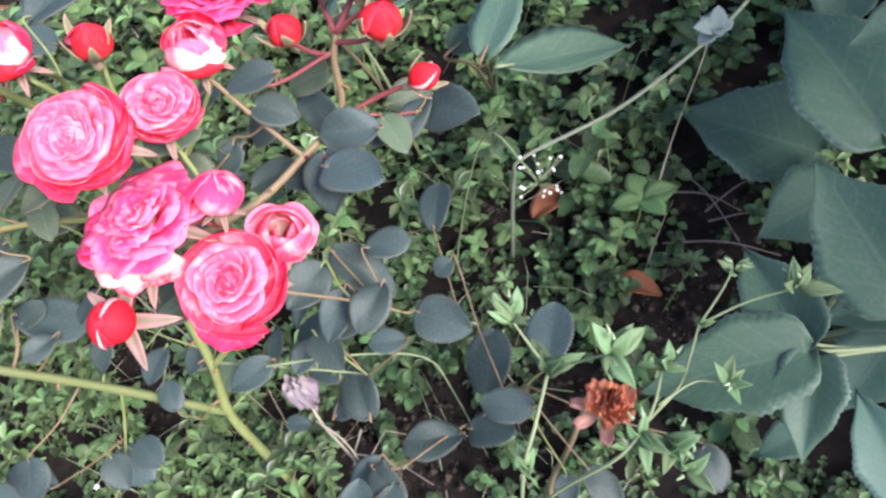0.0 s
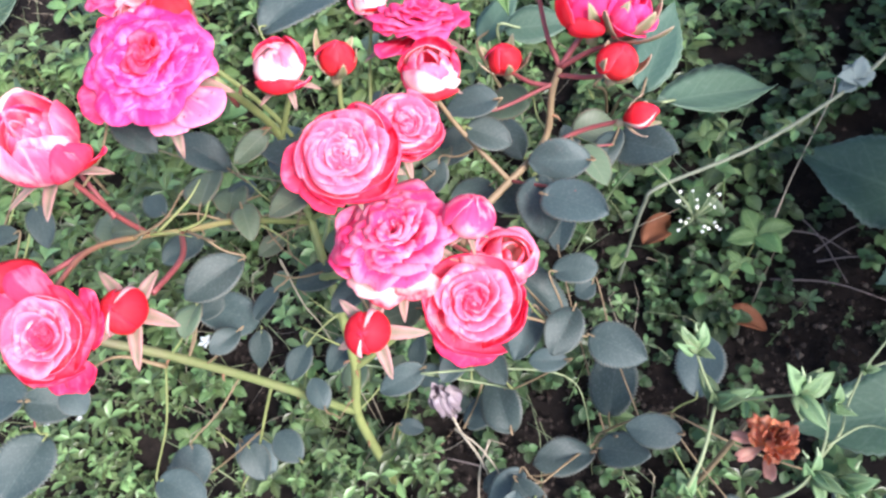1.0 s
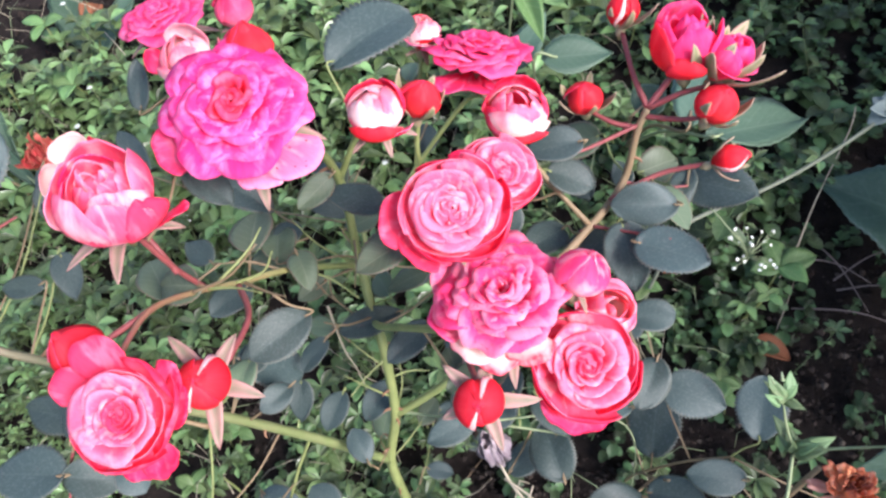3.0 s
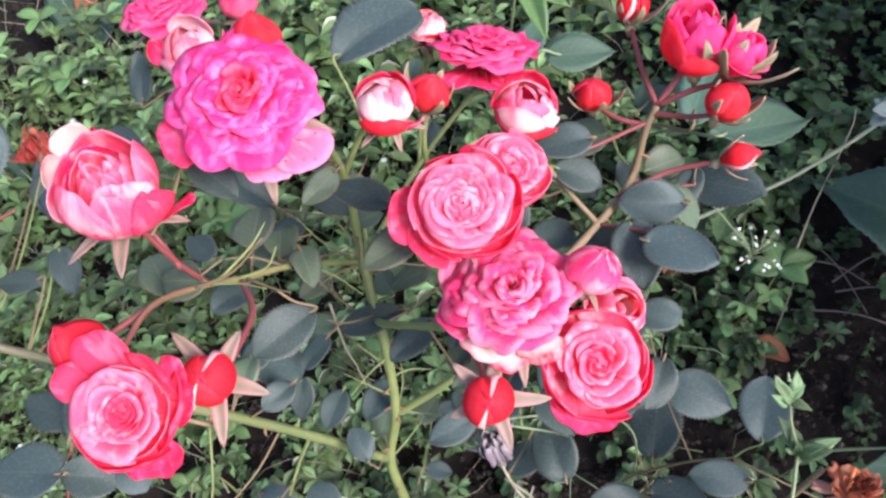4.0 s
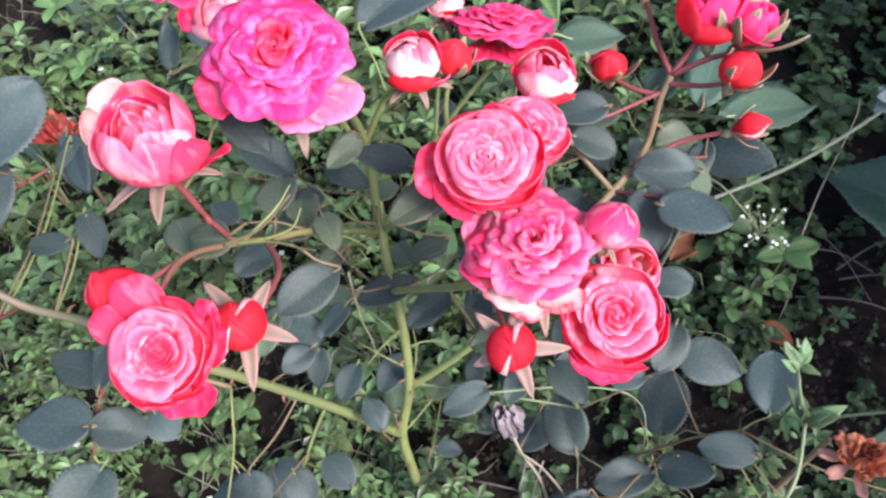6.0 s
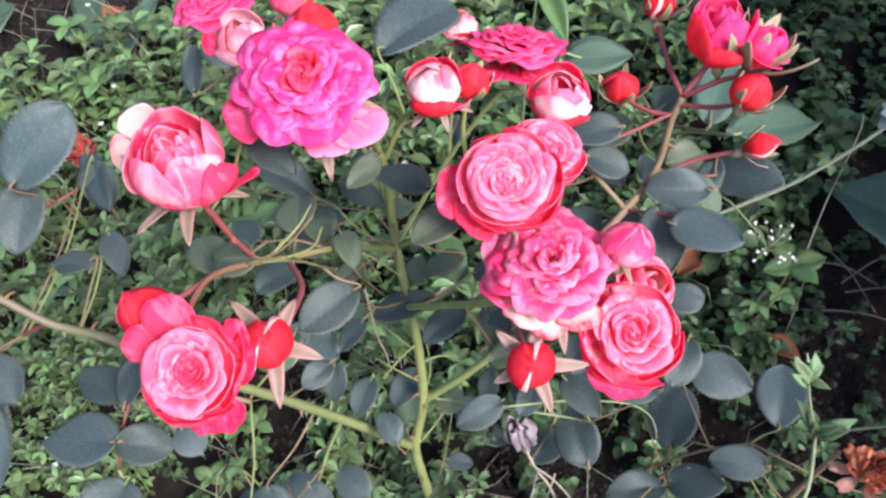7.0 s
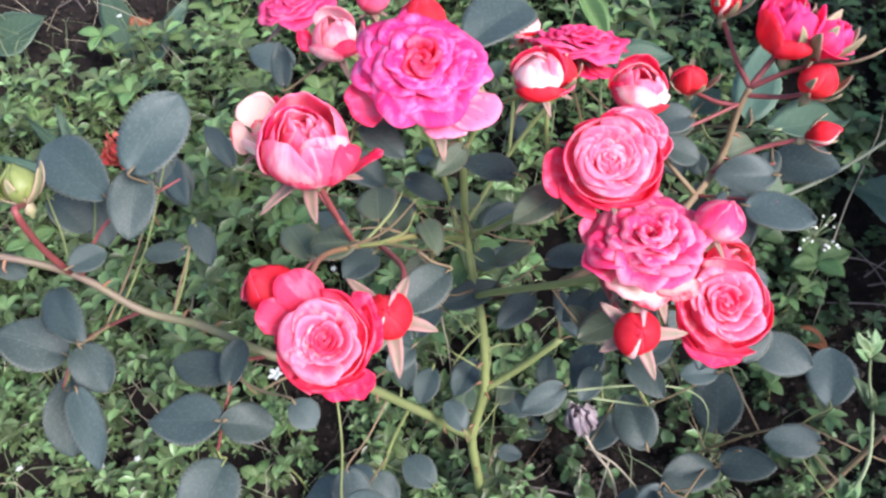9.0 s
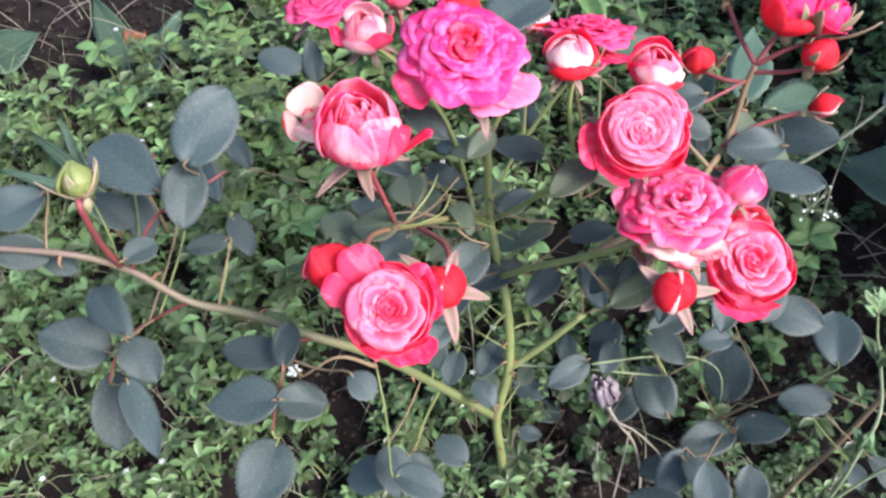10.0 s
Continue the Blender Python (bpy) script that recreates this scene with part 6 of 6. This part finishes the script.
lance_plant("coarse weed with pale grey-green leaves", (-1.04, 0.87), (((-1.044, 0.887, 0.06), (-0.966, 0.933, 0.083), 0.080), ((-1.06, 0.90, 0.06), (-1.10, 1.0, 0.10), 0.07)))
lance_plant("low weed with pale narrow leaves", (-0.80, 0.60), (((-0.795, 0.604, 0.06), (-0.905, 0.690, 0.100), 0.022), ((-0.82, 0.62, 0.05), (-0.86, 0.70, 0.11), 0.020), ((-0.83, 0.61, 0.05), (-0.93, 0.63, 0.09), 0.020)))

fresh = thing("fresh_weed", (-0.205, 0.70, ground_z(-0.205, 0.70)), "fresh weed with a long bright green leaf", "weed")
FRESH_LEAF = leaf_mesh("fresh_leaf", [SEED_LEAF, SEED_LEAF], lanceolate, 140, 0.14, 0.2, False, rows=15, cols=7, thick=0.01)
for b0, t0, w in (((-0.196, 0.660, 0.285), (-0.171, 0.590, 0.270), 0.026), ((-0.200, 0.668, 0.280), (-0.232, 0.715, 0.300), 0.024)):
    part("leaf", FRESH_LEAF, fresh, blade_matrix(b0, t0, w, (0.1, -0.4, 0.9)))
part("stem", tube("stem", [(-0.205, 0.70, ground_z(-0.205, 0.70)), (-0.204, 0.69, 0.15), (-0.198, 0.664, 0.282)], 0.0020, 0.0012, PALE_STALK, 6), fresh, Matrix.Identity(4))

# woolly stalk with a pale tuft
stalk = thing("woolly_stalk", (-0.05, 0.475, ground_z(-0.05, 0.475)), "leaning pale green stalk with a woolly grey leaf tuft", "weed")
part("stem", tube("stem", [(-0.05, 0.475, ground_z(-0.05, 0.475)), (-0.042, 0.474, 0.05), (-0.034, 0.474, 0.115), (-0.021, 0.477, 0.140), (0.076, 0.522, 0.148), (0.166, 0.569, 0.183), (0.225, 0.630, 0.190), (0.28, 0.69, 0.21)], 0.0022, 0.0017, WOOLLY_STALK, 8, 6), stalk, Matrix.Identity(4))
FUZZ_LEAF = leaf_mesh("tuft_leaf", [FUZZ, FUZZ], ovate, 5, 0.1, 0.3, True, 0.10, rows=11, cols=5, thick=0.03)
for k in range(7):
    rng = random.Random(200 + k)
    b0 = Vector((0.168, 0.571, 0.188))
    d = Vector((rng.uniform(-0.6, 1), rng.uniform(-0.7, 0.7), rng.uniform(-0.2, 0.7))).normalized()
    part("leaf", FUZZ_LEAF, stalk, blade_matrix(b0, b0 + d * rng.uniform(0.016, 0.03), rng.uniform(0.012, 0.02), (0.1, -0.3, 0.9)), "woolly grey leaf")

# shepherd's purse with its white head
purse = thing("white_flowered_weed", (-0.12, 0.47, ground_z(-0.12, 0.47)), "thin weed stalk with a loose head of tiny white flowers", "wildflower")
part("stem", tube("stem", [(-0.12, 0.47, ground_z(-0.12, 0.47)), (-0.085, 0.465, 0.10), (-0.050, 0.440, 0.220), (-0.020, 0.395, 0.229), (-0.010, 0.382, 0.220)], 0.0010, 0.0007, PALE_STALK, 6), purse, Matrix.Identity(4))
rng = random.Random(77)
for k in range(24):
    c = Vector((-0.006, 0.380, 0.222))
    o = Vector((rng.uniform(-1, 1), rng.uniform(-1, 1), rng.uniform(-0.2, 0.8))) * 0.019
    part("flower_stalk", tube("flower_stalk", [c - Vector((0.003, 0, 0.003)), c + o * 0.5, c + o], 0.0004, 0.0003, PALE_STALK, 5, 2), purse, Matrix.Identity(4))
    fl = leaf_mesh("white_flower", [WHITE_BLOOM, WHITE_BLOOM], ovate, k, 0.1, 0.3, False, rows=5, cols=5, thick=0.15)
    part("white_flower", fl, purse, blade_matrix(c + o, c + o + Vector((rng.uniform(-1, 1), rng.uniform(-1, 1), 0.8)).normalized() * 0.0032, 0.0027, (0, -0.4, 0.9)), "tiny white flower")

# four-leaved seedlings
SEED_MESHES = [leaf_mesh("seedling_leaf", [SEED_LEAF, SEED_LEAF], ovate, 120 + k, 0.12, 0.3, False, rows=9, cols=5, thick=0.02) for k in range(3)]


def seedling(x, y, h, size, seed, label="young weed with a cross of fresh green leaves"):
    rng = random.Random(seed)
    f0 = Vector((x, y, ground_z(x, y)))
    ob = thing("weed_seedling", f0, label, "weed", "young weeds on the soil")
    top = f0 + Vector((rng.uniform(-0.3, 0.3) * h, rng.uniform(-0.3, 0.3) * h, h))
    part("stem", tube("stem", [f0, (f0 + top) / 2 + Vector((0.003, 0, 0)), top], 0.0014, 0.001, STEM_GREEN, 6, 3), ob, Matrix.Identity(4))
    a0 = rng.uniform(0, 6.28)
    for k in range(4 + 2 * (seed % 2)):
        lvl = 1 - 0.35 * (k // 4)
        a = a0 + k * 1.571 + (0.8 if k > 3 else 0) + rng.uniform(-0.2, 0.2)
        d = Vector((math.cos(a), math.sin(a), rng.uniform(-0.1, 0.35))).normalized()
        b0 = f0 + (top - f0) * lvl
        L = size * rng.uniform(0.75, 1.15)
        part("leaf", SEED_MESHES[k % 3], ob, blade_matrix(b0, b0 + d * L, L * rng.uniform(0.62, 0.75), (d.x * -0.3, d.y * -0.3 - 0.1, 1)))


seedling(0.083, 0.481, 0.06, 0.038, 2)
rng = random.Random(31)
placed = 0
while placed < 110:
    x, y = rng.uniform(-1.1, 0.12), rng.uniform(0.22, 1.05)
    if any((x - bx) ** 2 + (y - by) ** 2 < br * br for bx, by, br in BARE):
        continue
    placed += 1
    seedling(x, y, rng.uniform(0.04, 0.085), rng.uniform(0.014, 0.020 + 0.012 * y), 300 + placed)
for k in range(46):
    x, y = rng.uniform(-1.05, -0.42), rng.uniform(0.50, 0.98)
    if any((x - bx) ** 2 + (y - by) ** 2 < br * br for bx, by, br in BARE):
        continue
    seedling(x, y, rng.uniform(0.05, 0.09), rng.uniform(0.026, 0.038), 500 + k, "leafy young weed with pale green oval leaves")

# ---- litter on the soil ----
def dead_leaf(x, y, z, size, seed, label):
    rng = random.Random(seed)
    a = rng.uniform(0, 6.28)
    me = leaf_mesh("dead_leaf", [DEAD_LEAF, DEAD_LEAF], ovate, seed, 0.3, 0.6, True, 0.05, wave=0.14, thick=0.02)
    ob = tagged(new("dead_leaf", me), label, "dead leaf", "dead leaves on the soil")
    d = Vector((math.cos(a), math.sin(a), 0.1)).normalized()
    ob.matrix_basis = blade_matrix(Vector((x, y, z)) - d * size / 2, Vector((x, y, z)) + d * size / 2, size * 0.65, (0.1, -0.2, 1))


dead_leaf(-0.003, 0.525, ground_z(-0.003, 0.525) + 0.028, 0.052, 1, "curled orange-brown dead leaf on the soil")
dead_leaf(0.090, 0.420, ground_z(0.09, 0.42) + 0.02, 0.045, 2, "dark brown dead leaf on the soil")
dead_leaf(-0.83, 0.95, ground_z(-0.83, 0.95) + 0.012, 0.05, 3, "dry brown leaf among weeds")


def twig(points, r, mat, label, name="twig"):
    ob = new(name, tube(name, points, r, r * 0.5, mat, 6, 4, 0.1))
    tagged(ob, label, name.replace("_", " "), "dry litter on the soil")


for a, c in (((0.126, 0.528), (0.207, 0.493)), ((0.170, 0.500), (0.235, 0.530)), ((0.172, 0.489), (0.250, 0.478)), ((0.14, 0.56), (0.20, 0.46)), ((0.12, 0.47), (0.24, 0.44)), ((-0.25, 0.27), (-0.15, 0.23)), ((-0.98, 1.0), (-0.86, 1.06)), ((-0.90, 0.97), (-0.80, 1.05)), ((-1.02, 1.06), (-0.93, 0.98))):
    p, q = Vector((*a, ground_z(*a) + 0.012)), Vector((*c, ground_z(*c) + 0.018))
    twig([p, (p + q) / 2 + Vector((0.004, 0.006, 0.006)), q], 0.0013, TWIG, "thin dead grey-brown twig lying on soil")
twig([(0.105, 0.500, ground_z(0.105, 0.5)), (0.115, 0.508, 0.021), (0.140, 0.560, 0.060), (0.175, 0.621, 0.107), (0.18, 0.64, 0.125)], 0.0011, STRAW, "thin leaning dry weed stalk", "dry_stalk")
twig([(-0.211, 0.223, 0.122), (-0.185, 0.205, 0.118), (-0.165, 0.180, 0.088), (-0.155, 0.165, -0.10)], 0.0011, STRAW, "thin curved straw-coloured dry stalk", "dry_stalk")
twig([(-0.234, 0.245, 0.188), (-0.170, 0.262, 0.165), (-0.116, 0.269, 0.138), (-0.097, 0.253, 0.104), (-0.085, 0.245, -0.06)], 0.0010, PALE_STALK, "thin green-yellow weed stalk", "dry_stalk")
twig([(-0.185, 0.232, 0.073), (-0.195, 0.205, 0.050), (-0.200, 0.181, -0.06), (-0.20, 0.18, -0.11)], 0.0010, STRAW, "thin straw-coloured dry stalk", "dry_stalk")
twig([(-0.340, 0.300, 0.275), (-0.338, 0.296, 0.21), (-0.334, 0.300, 0.14), (-0.33, 0.30, ground_z(-0.33, 0.30))], 0.0009, STRAW, "pale hanging dry grass blade", "dry_stalk")
rng = random.Random(8)
for k in range(26):
    x, y = rng.uniform(-1.0, 0.1), rng.uniform(0.18, 0.6)
    a, L = rng.uniform(0, 6.28), rng.uniform(0.06, 0.14)
    p = Vector((x, y, ground_z(x, y)))
    twig([p, p + Vector((math.cos(a) * L * 0.4, math.sin(a) * L * 0.4, rng.uniform(0.02, 0.06))), p + Vector((math.cos(a) * L, math.sin(a) * L, rng.uniform(0.02, 0.07)))], 0.0009, STRAW if k % 3 else PALE_STALK, "thin bent dry grass stalk among weeds", "dry_stalk")

# tiny white chickweed flowers and fallen petals
STAR = leaf_mesh("small_petal", [WHITE_BLOOM, WHITE_BLOOM], ovate, 9, 0.1, 0.3, False, rows=5, cols=3, thick=0.05)
rng = random.Random(19)
for k in range(34):
    x, y = (rng.uniform(-1.05, -0.3), rng.uniform(0.2, 0.95)) if k > 1 else ((-0.545, 0.373), (-0.60, 0.56))[k]
    z = ground_z(x, y) + rng.uniform(0.05, 0.095)
    ob = thing("chickweed_flower", (x, y, ground_z(x, y)), "tiny white star-shaped chickweed flower on a thread-thin stalk", "wildflower", "tiny white flowers in the weeds")
    part("stalk", tube("stalk", [(x, y, ground_z(x, y)), (x + 0.004, y, z - 0.02), (x, y, z)], 0.0006, 0.0004, PALE_STALK, 5, 2), ob, Matrix.Identity(4))
    for q in range(5):
        a = q * 1.2566
        d = Vector((math.cos(a), math.sin(a), 0.35)).normalized() * (0.0045 if k > 1 else 0.010)
        part("petal", STAR, ob, blade_matrix((x, y, z), Vector((x, y, z)) + d, d.length * 0.6, (0, -0.2, 1)))
